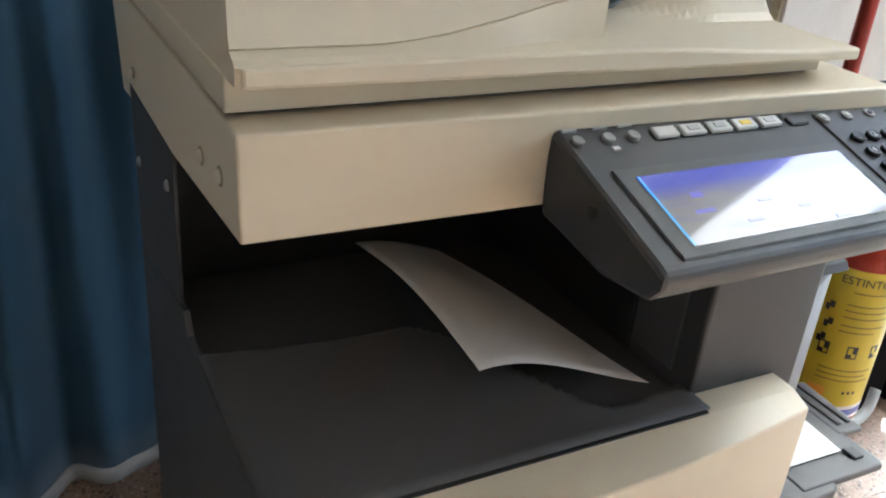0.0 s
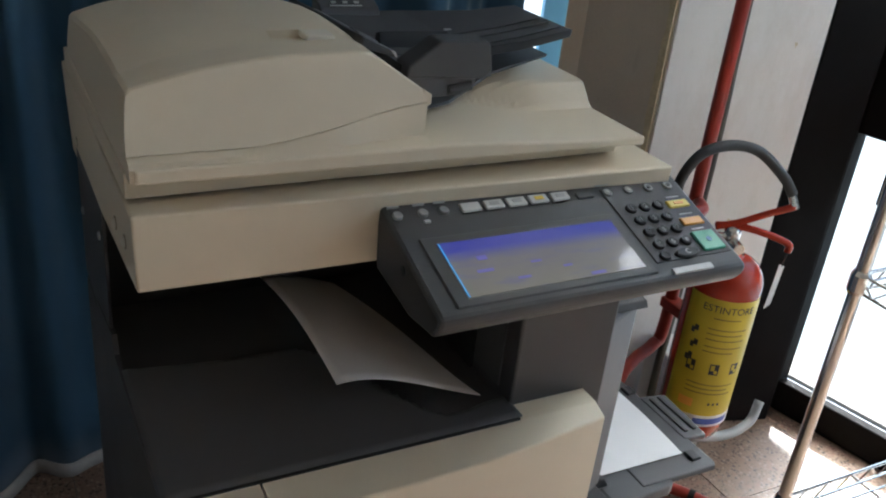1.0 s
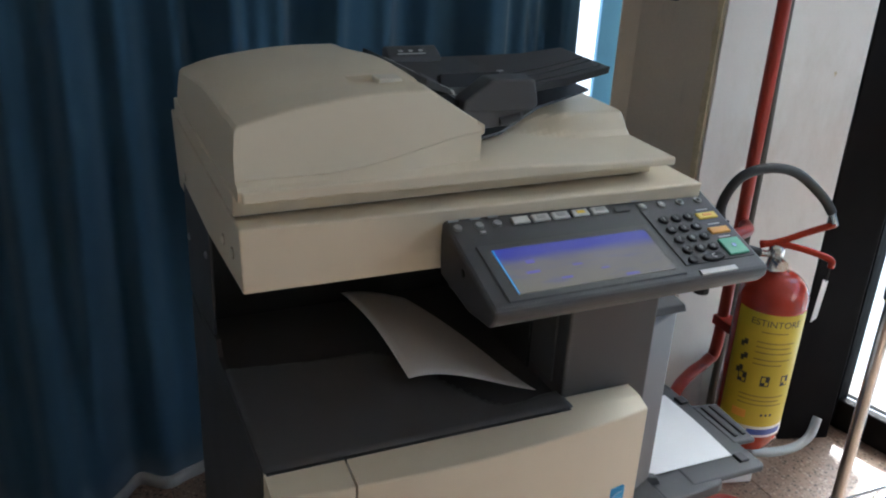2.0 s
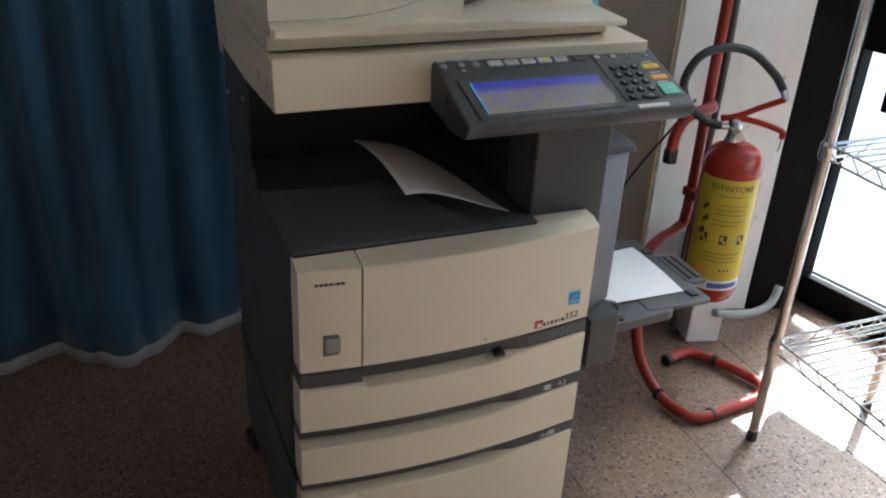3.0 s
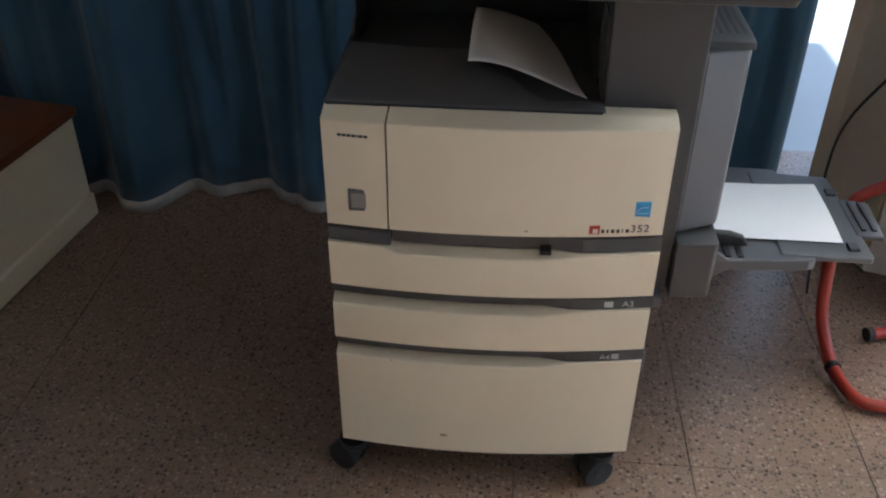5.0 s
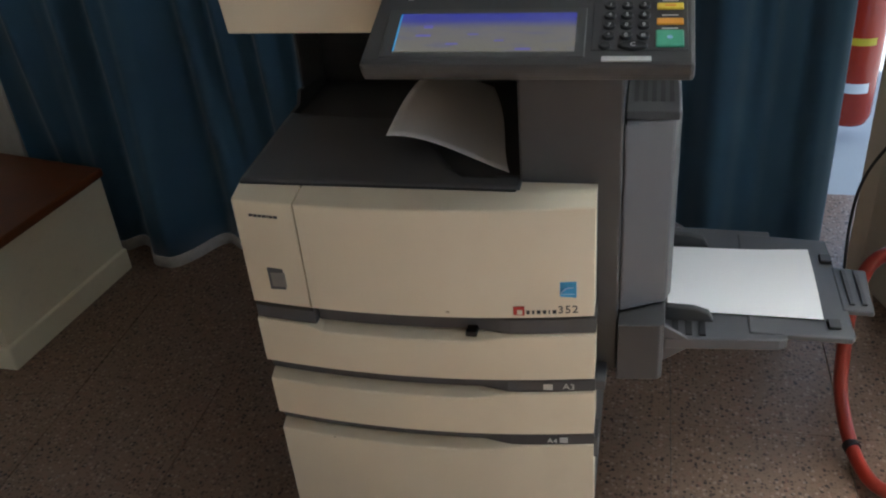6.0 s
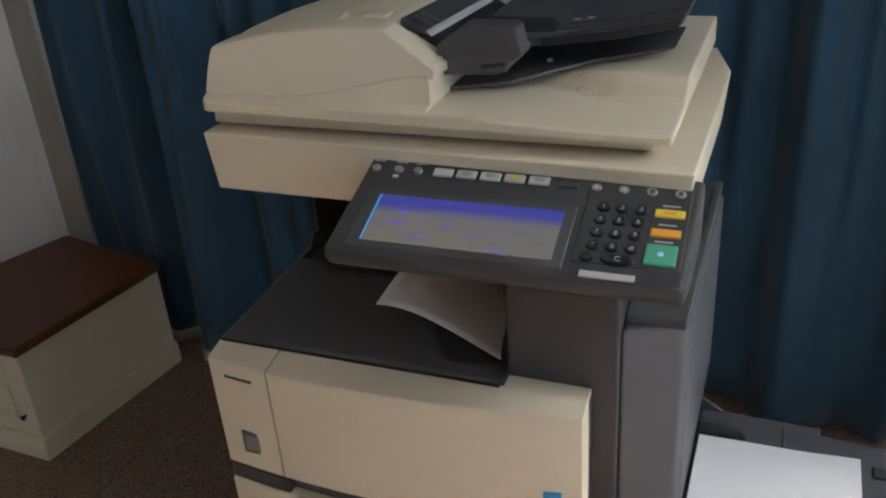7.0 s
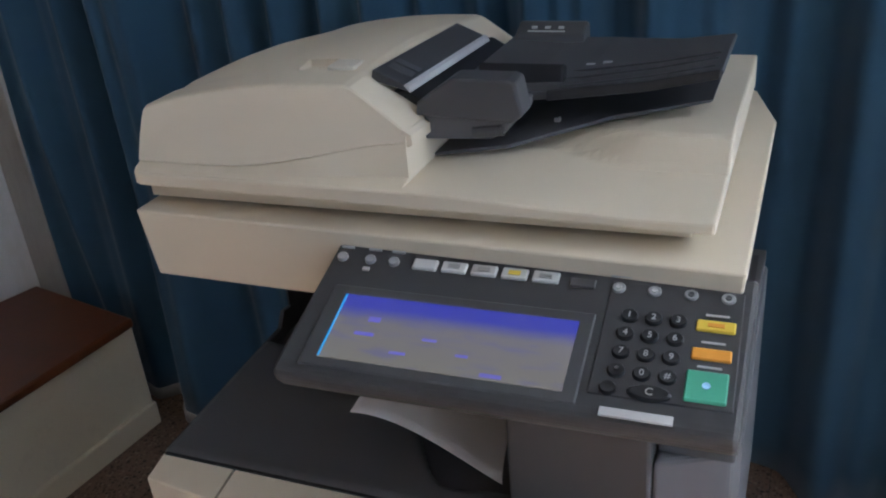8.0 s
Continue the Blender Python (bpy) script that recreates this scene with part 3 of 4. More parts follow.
part("output_tray", grid_sheet(tray_top, 60, 60, 0.008), TRAY, copier, "dark grey output tray", smooth=True)
part("tray_gap", box(0.004, 0.437, -0.0105, -0.0068, 0.775, 0.7905), BLACK, copier)
part("tray_side", extrude_x([(0.0, 0.75), (0.42, 0.75), (0.42, 0.80), (0.285, 0.822), (0.27, 0.80), (0.0, 0.79)], -0.001, 0.006, 0.001), GREY, copier)
# black instead of grey, to carry the deep shade under the scanner
part("rear_block", box(0.002, 0.45, 0.415, 0.528, 0.78, 1.012, 0.004), BLACK, copier)
screw_at = lambda x, y, z, r=0.006: lathe([(r, 0), (r, 0.001), (r * 0.7, 0.003), (0.0012, 0.0035)], (0, 0, 0), 14)
part("side_panel", box(0.0005, 0.0045, 0.305, 0.529, 0.79, 0.985, 0.0008), GREY, copier)
for (sy, sz) in ((0.335, 0.938), (0.50, 0.90)):
    s = part("screw", screw_at(0, 0, 0), STEEL, copier, smooth=True)
    s.matrix_world = pose(0.0005, sy, sz, 0, -90, 0)
part("column", box(0.439, 0.5875, 0.020, 0.528, 0.443, 1.02, 0.004), COLUMN, copier, "grey upright column beside the tray")
part("column_panel", box(0.4365, 0.441, 0.05, 0.115, 0.80, 0.925, 0.001), GREY, copier)
# black plate over the column's inner side stands in for the cavity's shade
part("column_slot", box(0.4345, 0.441, 0.118, 0.414, 0.78, 0.998, 0.001), BLACK, copier)

# duplex unit on the right side
unit = part("side_unit", prism([(0.588, 0.028), (0.66, 0.062), (0.668, 0.085), (0.668, 0.47), (0.588, 0.50)], 0.555, 0.878, 0.005), MIDGREY, copier, "lighter grey side paper unit")
part("lower_box", prism([(0.588, -0.002), (0.653, 0.004), (0.660, 0.012), (0.660, 0.47), (0.588, 0.5)], 0.441, 0.551, 0.002), COLUMN, copier)
vent = part("vent_cap", extrude_x([(0.046, 0.879), (0.48, 0.879), (0.48, 0.896), (0.08, 0.8925), (0.052, 0.889)], 0.589, 0.664, 0.002), GREY, copier)
for i in range(5):
    part("vent_slot", extrude_x([(0.082, 0.885), (0.46, 0.885), (0.46, 0.8962), (0.082, 0.8930)], 0.599 + 0.0125 * i, 0.6055 + 0.0125 * i), BLACK, vent)

# bypass tray folded out
bypass = part("bypass_tray", prism([(0.662, 0.072), (0.846, 0.086), (0.86, 0.092), (0.86, 0.43), (0.662, 0.437)], 0.452, 0.474, 0.003), MIDGREY, copier, "grey bypass tray folded out")
part("extension", prism([(0.80, 0.10), (0.960, 0.098), (0.966, 0.106), (0.958, 0.40), (0.80, 0.415)], 0.4645, 0.4765, 0.003), MIDGREY, bypass)
wing = part("wire_flap", prism([(0.955, 0.175), (1.005, 0.172), (1.012, 0.30), (0.955, 0.31)], 0.468, 0.478, 0.003), MIDGREY, bypass)
for i, x in enumerate((0.968, 0.988)):
    part("flap_slot", box(x, x + 0.008, 0.19, 0.295, 0.4775, 0.4815, 0.001), COLUMN, bypass)
part("arm", extrude_y([(0.658, 0.42), (0.70, 0.452), (0.70, 0.474), (0.66, 0.50)], 0.075, 0.083, 0.002), MIDGREY, bypass)
part("arm", extrude_y([(0.658, 0.42), (0.70, 0.452), (0.70, 0.474), (0.66, 0.50)], 0.43, 0.438, 0.002), MIDGREY, bypass)
part("paper_guide", extrude_y([(0.664, 0.474), (0.745, 0.474), (0.735, 0.492), (0.71, 0.50), (0.664, 0.502)], 0.124, 0.138, 0.003), COLUMN, bypass)
part("paper_guide", extrude_y([(0.664, 0.474), (0.745, 0.474), (0.735, 0.492), (0.71, 0.50), (0.664, 0.502)], 0.362, 0.376, 0.003), COLUMN, bypass)
for i in range(3):
    part("tray_rib", box(0.675 + 0.022 * i, 0.686 + 0.022 * i, 0.085, 0.122, 0.4735, 0.477, 0.001), BLACK, bypass)
for i, x in enumerate((0.925, 0.938)):
    part("tray_clip", box(x, x + 0.02, 0.12 + 0.2 * i, 0.145 + 0.2 * i, 0.476, 0.482, 0.002), COLUMN, bypass)

# control panel
def panel_z(y):
    return 1.0505 + 0.34 * (y + 0.004)


panel = part("control_panel", extrude_x([(0.066, panel_z(0.064)), (-0.09, panel_z(-0.09)), (-0.099, panel_z(-0.102)), (-0.097, 1.004), (-0.085, 0.990), (-0.03, 0.983), (0.06, 0.996)], 0.254, 0.672, 0.005), COLUMN, copier, "sloping grey control panel")
SLOPE = math.degrees(math.atan(0.34))
SKEW, SINK = 0.03, 0.012
for v in panel.data.vertices:
    v.co.y, v.co.z = v.co.y + SKEW * (v.co.x - 0.26), v.co.z - SINK * (v.co.x - 0.26)


def on_panel(x, y, lift=0.0):
    """A pose on the sloping face: x and y of the plan, local z outwards."""
    return pose(x, y + SKEW * (x - 0.26), panel_z(y) - SINK * (x - 0.26), SLOPE, math.degrees(SINK), math.degrees(SKEW)) @ Matrix.Translation((0, 0, lift))


def key(name, x, y, w, h, mat, parent=panel, thick=0.0035, bevel=0.0012, round_key=False):
    if round_key:
        bm = lathe([(w / 2, -0.001), (w / 2, thick * 0.7), (w / 2 * 0.86, thick), (w / 2 * 0.3, thick * 0.9)], (0, 0, 0), 18)
        for v in bm.verts:
            v.co.y *= h / w
    else:
        bm = box(-w / 2, w / 2, -h / 2, h / 2, -0.001, thick, bevel, 1)
    ob = part(name, bm, mat, parent)
    ob.matrix_world = on_panel(x, y)
    return ob


bezel = key("bezel", 0.4075, -0.0425, 0.262, 0.1, GREY, thick=0.0022, bevel=0.0015)
key("screen", 0.4095, -0.0435, 0.232, 0.0775, SCREEN, thick=0.003, bevel=0.0)
key("screen_edge", 0.2948, -0.0435, 0.0022, 0.0765, CYANLIT, thick=0.0033, bevel=0.0)
for mx, my, mw, mh in ((0.334, -0.033, 0.012, 0.006), (0.330, -0.050, 0.020, 0.004), (0.462, -0.076, 0.020, 0.004), (0.395, -0.048, 0.014, 0.003), (0.43, -0.06, 0.012, 0.003), (0.37, -0.066, 0.016, 0.003)):
    key("screen_key", mx, my, mw, mh, BLUELIT, thick=0.0033, bevel=0.0)
key("numeric_field", 0.604, -0.016, 0.118, 0.128, COLUMN, thick=0.0012, bevel=0.001)
for i, x in enumerate((0.267, 0.298, 0.324)):
    key("round_key", x, 0.040, 0.0115, 0.0115, RINGKEY, round_key=True)
    key("key_print", x, 0.0535, 0.014, 0.002, PRINT, thick=0.0016, bevel=0)
for i in range(5):
    key("mode_key", 0.358 + 0.0308 * i, 0.040, 0.0255, 0.0135, WHITEKEY)
    if i:
        key("key_mark", 0.358 + 0.0308 * i, 0.040, 0.012, 0.0055, YELLOWKEY if i == 3 else STEEL, thick=0.0042, bevel=0.0)
key("key_mark", 0.517, 0.038, 0.024, 0.011, GREY, thick=0.0022)
key("key_mark", 0.298, 0.028, 0.007, 0.004, PRINT, thick=0.0016, bevel=0)
for i in range(4):
    key("round_key", 0.551 + 0.0323 * i, 0.0365, 0.0125, 0.0125, RINGKEY, round_key=True)
    key("key_mark", 0.551 + 0.0323 * i, 0.0365, 0.006, 0.006, (WHITEKEY, WHITEKEY, GREY, GREY)[i], thick=0.0042, round_key=True)
    key("key_print", 0.551 + 0.0323 * i, 0.051, 0.02, 0.0022, PRINT, thick=0.0018, bevel=0)
for r in range(4):
    for c in range(3):
        kx, ky = 0.5665 + 0.0213 * c, 0.006 - 0.0195 * r
        key("number_key", kx, ky, 0.0155, 0.0140, BLACK, thick=0.005, round_key=True)
        lettering("digit", ("123", "456", "789", "*0#")[r][c], 0.009, on_panel(kx, ky, 0.0048), PRINT, panel)
key("number_key", 0.563, -0.070, 0.015, 0.013, BLACK, thick=0.005, round_key=True)
key("clear_key", 0.597, -0.070, 0.037, 0.015, BLACK, thick=0.005, round_key=True)
lettering("digit", "C", 0.010, on_panel(0.597, -0.070, 0.0048), WHITEKEY, panel)
key("clear_all_key", 0.641, 0.005, 0.033, 0.0125, YELLOWKEY)
key("stop_key", 0.641, -0.0245, 0.033, 0.0125, ORANGEKEY)
for ky in (0.017, -0.012, -0.037):
    key("key_print", 0.641, ky, 0.02, 0.0022, PRINT, thick=0.0018, bevel=0)
key("start_key", 0.641, -0.057, 0.034, 0.031, GREENKEY, thick=0.0045)
key("key_mark", 0.641, -0.057, 0.008, 0.008, PALEBLUE, thick=0.0052, round_key=True)
key("key_mark", 0.641, 0.005, 0.014, 0.004, ORANGEKEY, thick=0.0042, bevel=0)
key("plate", 0.590, -0.0915, 0.06, 0.0085, PRINT, thick=0.0018, bevel=0.0005)
part("side_screw", lathe([(0.006, 0), (0.006, 0.0015), (0.002, 0.002)], (0, 0, 0), 12), BLACK, panel).matrix_world = pose(0.2535, -0.01, 1.028, 0, -90, 0)

# scanner, with sides that lean out towards the top
def tapered(lo, hi, z0, z1, bevel):
    bm = bmesh.new()
    a = [bm.verts.new((x, y, z0)) for x, y in lo]
    b = [bm.verts.new((x, y, z1)) for x, y in hi]
    bm.faces.new(a[::-1])
    bm.faces.new(b)
    for i in range(len(lo)):
        j = (i + 1) % len(lo)
        bm.faces.new((a[i], a[j], b[j], b[i]))
    bmesh.ops.recalc_face_normals(bm, faces=bm.faces)
    return bevelled(bm, bevel, 2)


scanner = part("scanner", tapered([(0.0, 0.062), (0.655, 0.059), (0.655, 0.46), (0.62, 0.59), (0.002, 0.59)], [(-0.004, 0.054), (0.661, 0.058), (0.663, 0.47), (0.63, 0.596), (-0.003, 0.596)], 1.003, 1.090, 0.0025), CREAM, copier, "cream flatbed scanner body")
for v in scanner.data.vertices:
    if v.co.z < 1.03 and v.co.y > 0.3:
        v.co.z -= 0.34 * (v.co.y - 0.455) if v.co.y > 0.5 else 0.0
for (sy, sz, r) in ((0.106, 1.040, 0.0055), (0.165, 1.034, 0.0055), (0.482, 1.010, 0.0045)):
    s = part("screw_cap", screw_at(0, 0, 0, r), CREAM2, copier, smooth=True)
    s.matrix_world = pose(-0.0026, sy, sz, 0, -90, 0)
    part("cap_ring", lathe([(r * 1.45, 0), (r * 1.45, 0.0008), (r * 0.9, 0.0009)], (0, 0, 0), 18), SCUFF, s).matrix_world = pose(-0.0023, sy, sz, 0, -90, 0)
joint = part("scanner_joint", box(0.008, 0.60, 0.097, 0.50, 1.083, 1.0960), BLACK, copier)
lip = part("lid_lip", box(-0.003, 0.606, 0.0865, 0.55, 1.0942, 1.1215, 0.0015), CREAM, copier)

# lid with the raised bank under the document tray
def lid_height(x, y):
    foot = 0.215 - 0.040 * sm(0.40, 0.56, x)
    bank = sm(0.36, 0.55, x) * sm(foot, foot + 0.036, y)
    return 1.1225 + 0.0105 * (1 - sm(0.32, 0.58, x)) + 0.030 * bank


def lid_mesh():
    bm = bmesh.new()
    nx, ny = 60, 48
    x0, x1, y0, y1 = 0.003, 0.630, 0.0605, 0.525
    top = [[bm.verts.new((x0 + (x1 - x0) * i / nx, y0 + (y1 - y0) * j / ny, lid_height(x0 + (x1 - x0) * i / nx, y0 + (y1 - y0) * j / ny))) for j in range(ny + 1)] for i in range(nx + 1)]
    low = [[bm.verts.new((x0 + (x1 - x0) * i / nx, y0 + (y1 - y0) * j / ny, 1.1180 - 0.012 * (x0 + (x1 - x0) * i / nx))) for j in range(ny + 1)] for i in range(nx + 1)]
    for i in range(nx):
        for j in range(ny):
            bm.faces.new((top[i][j], top[i + 1][j], top[i + 1][j + 1], top[i][j + 1]))
            bm.faces.new((low[i][j], low[i][j + 1], low[i + 1][j + 1], low[i + 1][j]))
    for i in range(nx):
        bm.faces.new((low[i][0], low[i + 1][0], top[i + 1][0], top[i][0]))
        bm.faces.new((top[i][ny], top[i + 1][ny], low[i + 1][ny], low[i][ny]))
    for j in range(ny):
        bm.faces.new((top[0][j], top[0][j + 1], low[0][j + 1], low[0][j]))
        bm.faces.new((low[nx][j], low[nx][j + 1], top[nx][j + 1], top[nx][j]))
    bmesh.ops.recalc_face_normals(bm, faces=bm.faces)
    return bevelled(bm, 0.003, 2, 40)


lid = part("lid", lid_mesh(), CREAM, copier, "cream scanner lid with a raised bank", smooth=False)
hole = part("lid_hole", tube([(0.622, 0.235, 1.137), (0.6292, 0.235, 1.137)], 0.0075, 20, smooth=False), BLACK, copier)


def rear_drop(y):
    """How far the humped top falls away towards the rear."""
    return 0.026 * sm(0.24, 0.54, y) ** 1.2 + 0.0022 * sm(0.150, 0.158, y) * (1 - sm(0.162, 0.185, y))


def feeder_mesh():
    """Lofted housing: leaning front, a crease that climbs to one end, a humped top that rises to the rear."""
    outline = [Vector(q) for q in ((-0.001, 0, 1.150), (0.0005, 0, 1.172), (0.003, 0, 1.190), (0.0045, 0, 1.1965), (0.0085, 0, 1.2005), (0.02, 0, 1.2035))]
    outline += smooth_path([(0.032, 0, 1.2063), (0.065, 0, 1.2135), (0.10, 0, 1.2190), (0.15, 0, 1.2248), (0.20, 0, 1.2272), (0.25, 0, 1.2272)], 4)
    outline += [Vector(q) for q in ((0.258, 0, 1.2252), (0.264, 0, 1.2222), (0.290, 0, 1.2060), (0.3225, 0, 1.1855))]
    bm = bmesh.new()
    rings = []
    for p in outline:
        x, top = p.x, p.z
        crease = 1.141 + 0.030 * sm(0.10, 0.34, x) + 0.004 * sm(0.2, 0.32, x)
        w = sm(0.15, 0.31, x)
        face = lambda z: 0.0655 + 0.36 * max(z - 1.113, 0)
        rise = 0.004 * (1 - sm(0.255, 0.325, x)) * sm(0.0, 0.05, x)
        ring = [(0.0637, 1.1195 - 0.012 * x), (0.0640, 1.1325), (0.0675 + (face(crease) - 0.0675) * w, 1.1368), (face(crease), crease - 0.0008), (face(crease) + 0.0016, crease), (face(crease + 0.0012), crease + 0.0012), (face(top - 0.002), top - 0.002), (face(top) + 0.002, top)]
        ring += [(y, top + k * rise - rear_drop(y)) for y, k in ((0.13, 0.3), (0.148, 0.45), (0.153, 0.5), (0.158, 0.54), (0.164, 0.58), (0.172, 0.64), (0.186, 0.75), (0.22, 0.9), (0.28, 1), (0.33, 1), (0.38, 1), (0.43, 1), (0.48, 1), (0.516, 1))] + [(0.526, top + rise - 0.036), (0.529, 1.1120)]
        rings.append([bm.verts.new((x, y, z)) for y, z in ring])
    for a, b in zip(rings, rings[1:]):
        for i in range(len(a)):
            j = (i + 1) % len(a)
            bm.faces.new((a[i], b[i], b[j], a[j]))
    bm.faces.new(rings[0])
    bm.faces.new(rings[-1][::-1])
    bmesh.ops.recalc_face_normals(bm, faces=bm.faces)
    return bm


def cut_out(ob, cutter):
    """Takes the cutter's volume out of the object's mesh for good."""
    m = ob.modifiers.new("cut", "BOOLEAN")
    m.operation, m.object, m.solver = "DIFFERENCE", cutter, "EXACT"
    dg = bpy.context.evaluated_depsgraph_get()
    me = bpy.data.meshes.new_from_object(ob.evaluated_get(dg))
    ob.modifiers.clear()
    ob.data = me
    old = cutter.data
    bpy.data.objects.remove(cutter)
    bpy.data.meshes.remove(old)


feeder = part("document_feeder", feeder_mesh(), CREAM, copier, "cream document feeder with a humped top")
cut_out(feeder, part("cutter", box(0.168, 0.230, 0.158, 0.192, 1.221, 1.26, 0.001), CREAM2))
for p in feeder.data.polygons:
    p.use_smooth = True
feeder.data.set_sharp_from_angle(angle=radians(9))
part("feeder_lip", extrude_y([(0.318, 1.1885), (0.3225, 1.1857), (0.3285, 1.1820), (0.3288, 1.1715), (0.3245, 1.1690), (0.318, 1.1690)], 0.0905, 0.485, 0.0008), CREAM, feeder)
part("catch", box(0.205, 0.238, 0.160, 0.190, 1.2235, 1.2312, 0.002), CREAM2, feeder)
part("feeder_slot", extrude_y([(0.285, 1.2050), (0.3225, 1.1820), (0.3270, 1.1900), (0.300, 1.2055)], 0.150, 0.44, 0.001), BLACK, feeder)
flap = part("feeder_flap", extrude_y([(0.264, 1.2200), (0.266, 1.2285), (0.305, 1.2110), (0.307, 1.2050), (0.270, 1.2150)], 0.146, 0.40, 0.0012), COLUMN, feeder, "dark grey flap with pale edge")
for i in range(3):
    part("flap_label", extrude_y([(0.2720, 1.2250), (0.2725, 1.2262), (0.2985, 1.2146), (0.2980, 1.2134)], 0.156 + 0.017 * i, 0.168 + 0.017 * i), MIDGREY, flap)
part("flap_edge", extrude_y([(0.3010, 1.2122), (0.3015, 1.2134), (0.3060, 1.2115), (0.3082, 1.2055), (0.3068, 1.2052)], 0.145, 0.401), PRINT, flap)
part("guide_block", extrude_y([(0.316, 1.188), (0.42, 1.183), (0.432, 1.192), (0.425, 1.2265), (0.418, 1.2290), (0.358, 1.2295), (0.318, 1.202)], 0.133, 0.168, 0.003), GREY, feeder, "dark grey tray block")
part("roller_housing", extrude_y([(0.322, 1.160), (0.395, 1.163), (0.412, 1.172), (0.415, 1.1845), (0.322, 1.1885)], 0.140, 0.235, 0.002), MIDGREY, feeder)
part("tray_roller", tube([(0.376, 0.142, 1.170), (0.408, 0.142, 1.174)], 0.0065, 12, smooth=False), GREY, feeder)
part("tray_tab", box(0.452, 0.458, 0.176, 0.182, 1.172, 1.177, 0.001), MIDGREY, feeder)
tray = part("document_tray", extrude_y([(0.322, 1.176), (0.40, 1.176), (0.46, 1.181), (0.54, 1.194), (0.608, 1.208), (0.615, 1.2125), (0.613, 1.2165), (0.54, 1.202), (0.46, 1.190), (0.40, 1.187), (0.322, 1.190)], 0.230, 0.47, 0.0015), GREY, feeder, "dark grey sloping document tray")
for i in range(3):
    part("tray_rib", extrude_y([(0.44, 1.187), (0.54, 1.2025), (0.606, 1.2155), (0.604, 1.2172), (0.54, 1.2045), (0.44, 1.190)], 0.245 + 0.03 * i, 0.249 + 0.03 * i), GREY, tray)
lower_tray = part("lower_tray", extrude_y([(0.323, 1.1345), (0.40, 1.1395), (0.50, 1.1535), (0.600, 1.170), (0.603, 1.174), (0.50, 1.1585), (0.40, 1.1445), (0.323, 1.1385)], 0.262, 0.45, 0.0015), GREY, feeder)
part("tray_edge", extrude_y([(0.43, 1.178), (0.54, 1.192), (0.61, 1.207), (0.612, 1.2175), (0.54, 1.2035), (0.43, 1.190)], 0.226, 0.2305, 0.001), BLACK, feeder)
# front edge drawn forward near the feeder to put shade on the lid below
for v in lower_tray.data.vertices:
    if v.co.y < 0.30:
        v.co.y -= 0.105 * (1 - sm(0.34, 0.56, v.co.x))
for ob in (tray, lower_tray, *tray.children):
    for v in ob.data.vertices:
        if v.co.y > 0.29:
            v.co.y = 0.29 + (v.co.y - 0.29) * (1 - 0.5 * sm(0.43, 0.60, v.co.x))
guide = part("rear_guide", extrude_x([(0.435, 1.175), (0.485, 1.175), (0.483, 1.204), (0.472, 1.208), (0.445, 1.196)], 0.328, 0.42, 0.003), GREY, feeder)
part("guide", extrude_x([(0.262, 1.185), (0.282, 1.185), (0.28, 1.204), (0.268, 1.208)], 0.34, 0.44, 0.002), BLACK, feeder)
for i in range(3):
    part("guide_mark", box(0.348 + 0.018 * i, 0.355 + 0.018 * i, 0.4560, 0.4605, 1.1975, 1.2035), WHITEKEY, guide)
part("guide_mark", box(0.344, 0.394, 0.4500, 0.4535, 1.1955, 1.1995), WHITEKEY, guide)
for i in range(2):
    part("tray_mark", box(0.45 + 0.02 * i, 0.46 + 0.02 * i, 0.33, 0.336, 1.186 + 0.003 * i, 1.1905 + 0.003 * i), PRINT, tray)

# flap and slot follow the fall of the top; the lid sits a little askew on the scanner
for ob in feeder.children_recursive:
    if ob.name.startswith(("feeder_slot", "feeder_flap", "flap_", "feeder_lip")):
        for v in ob.data.vertices:
            v.co.z -= rear_drop(v.co.y) - (0 if ob.name.startswith("feeder_lip") else 0.004 * (1 - sm(0.26, 0.4, v.co.y)) + 0.006 * sm(0.2, 0.4, v.co.y))
for ob in (joint, lip, lid, hole, feeder, *feeder.children_recursive):
    for v in ob.data.vertices:
        v.co.y, v.co.z = v.co.y + 0.04 * v.co.x, v.co.z - 0.012 * v.co.x
for v in scanner.data.vertices:
    if v.co.z > 1.05:
        v.co.z -= 0.012 * v.co.x

# ---- loose sheets ----
def output_sheet(u, v):
    """A sheet that leans from the tray's raised part down into its hollow."""
    x, y = 0.223 + 0.2095 * u - 0.003 * u * (1 - v) ** 2, 0.075 + 0.308 * v + 0.018 * u - 0.040 * u * u * (1 - v)
    z = 0.834 - 0.016 * v - 0.068 * sm(0.0, 1.15, u) + 0.015 * math.sin(math.pi * v) * (1 - 0.7 * u) + 0.014 * u * (1 - v) ** 2
    return (x, y, z)


tagged(part("output_sheet", grid_sheet(output_sheet, 14, 18, 0.0004), PAPER, smooth=True), "white paper sheet lying curled on the output tray", "paper")


def bypass_sheet(u, v):
    x, y = 0.668 + 0.252 * u, 0.148 + 0.205 * v
    return (x, y - 0.006 * u + 0.006 * v * u, 0.4785 + 0.002 * u + 0.0035 * math.sin(math.pi * v) * (0.6 + 0.4 * u) + 0.004 * sm(0.6, 1, u) * v)


tagged(part("bypass_sheet", grid_sheet(bypass_sheet, 10, 12, 0.0008), PAPER), "white paper lying on the bypass tray", "paper")

# ---- wooden box seat ----
seat = empty("box_seat", "cream painted box with a red-brown varnished wooden top", "box seat")
SEAT = [(-0.958, 0.384), (-0.895, 0.862), (-1.275, 0.915), (-1.45, 0.405)]

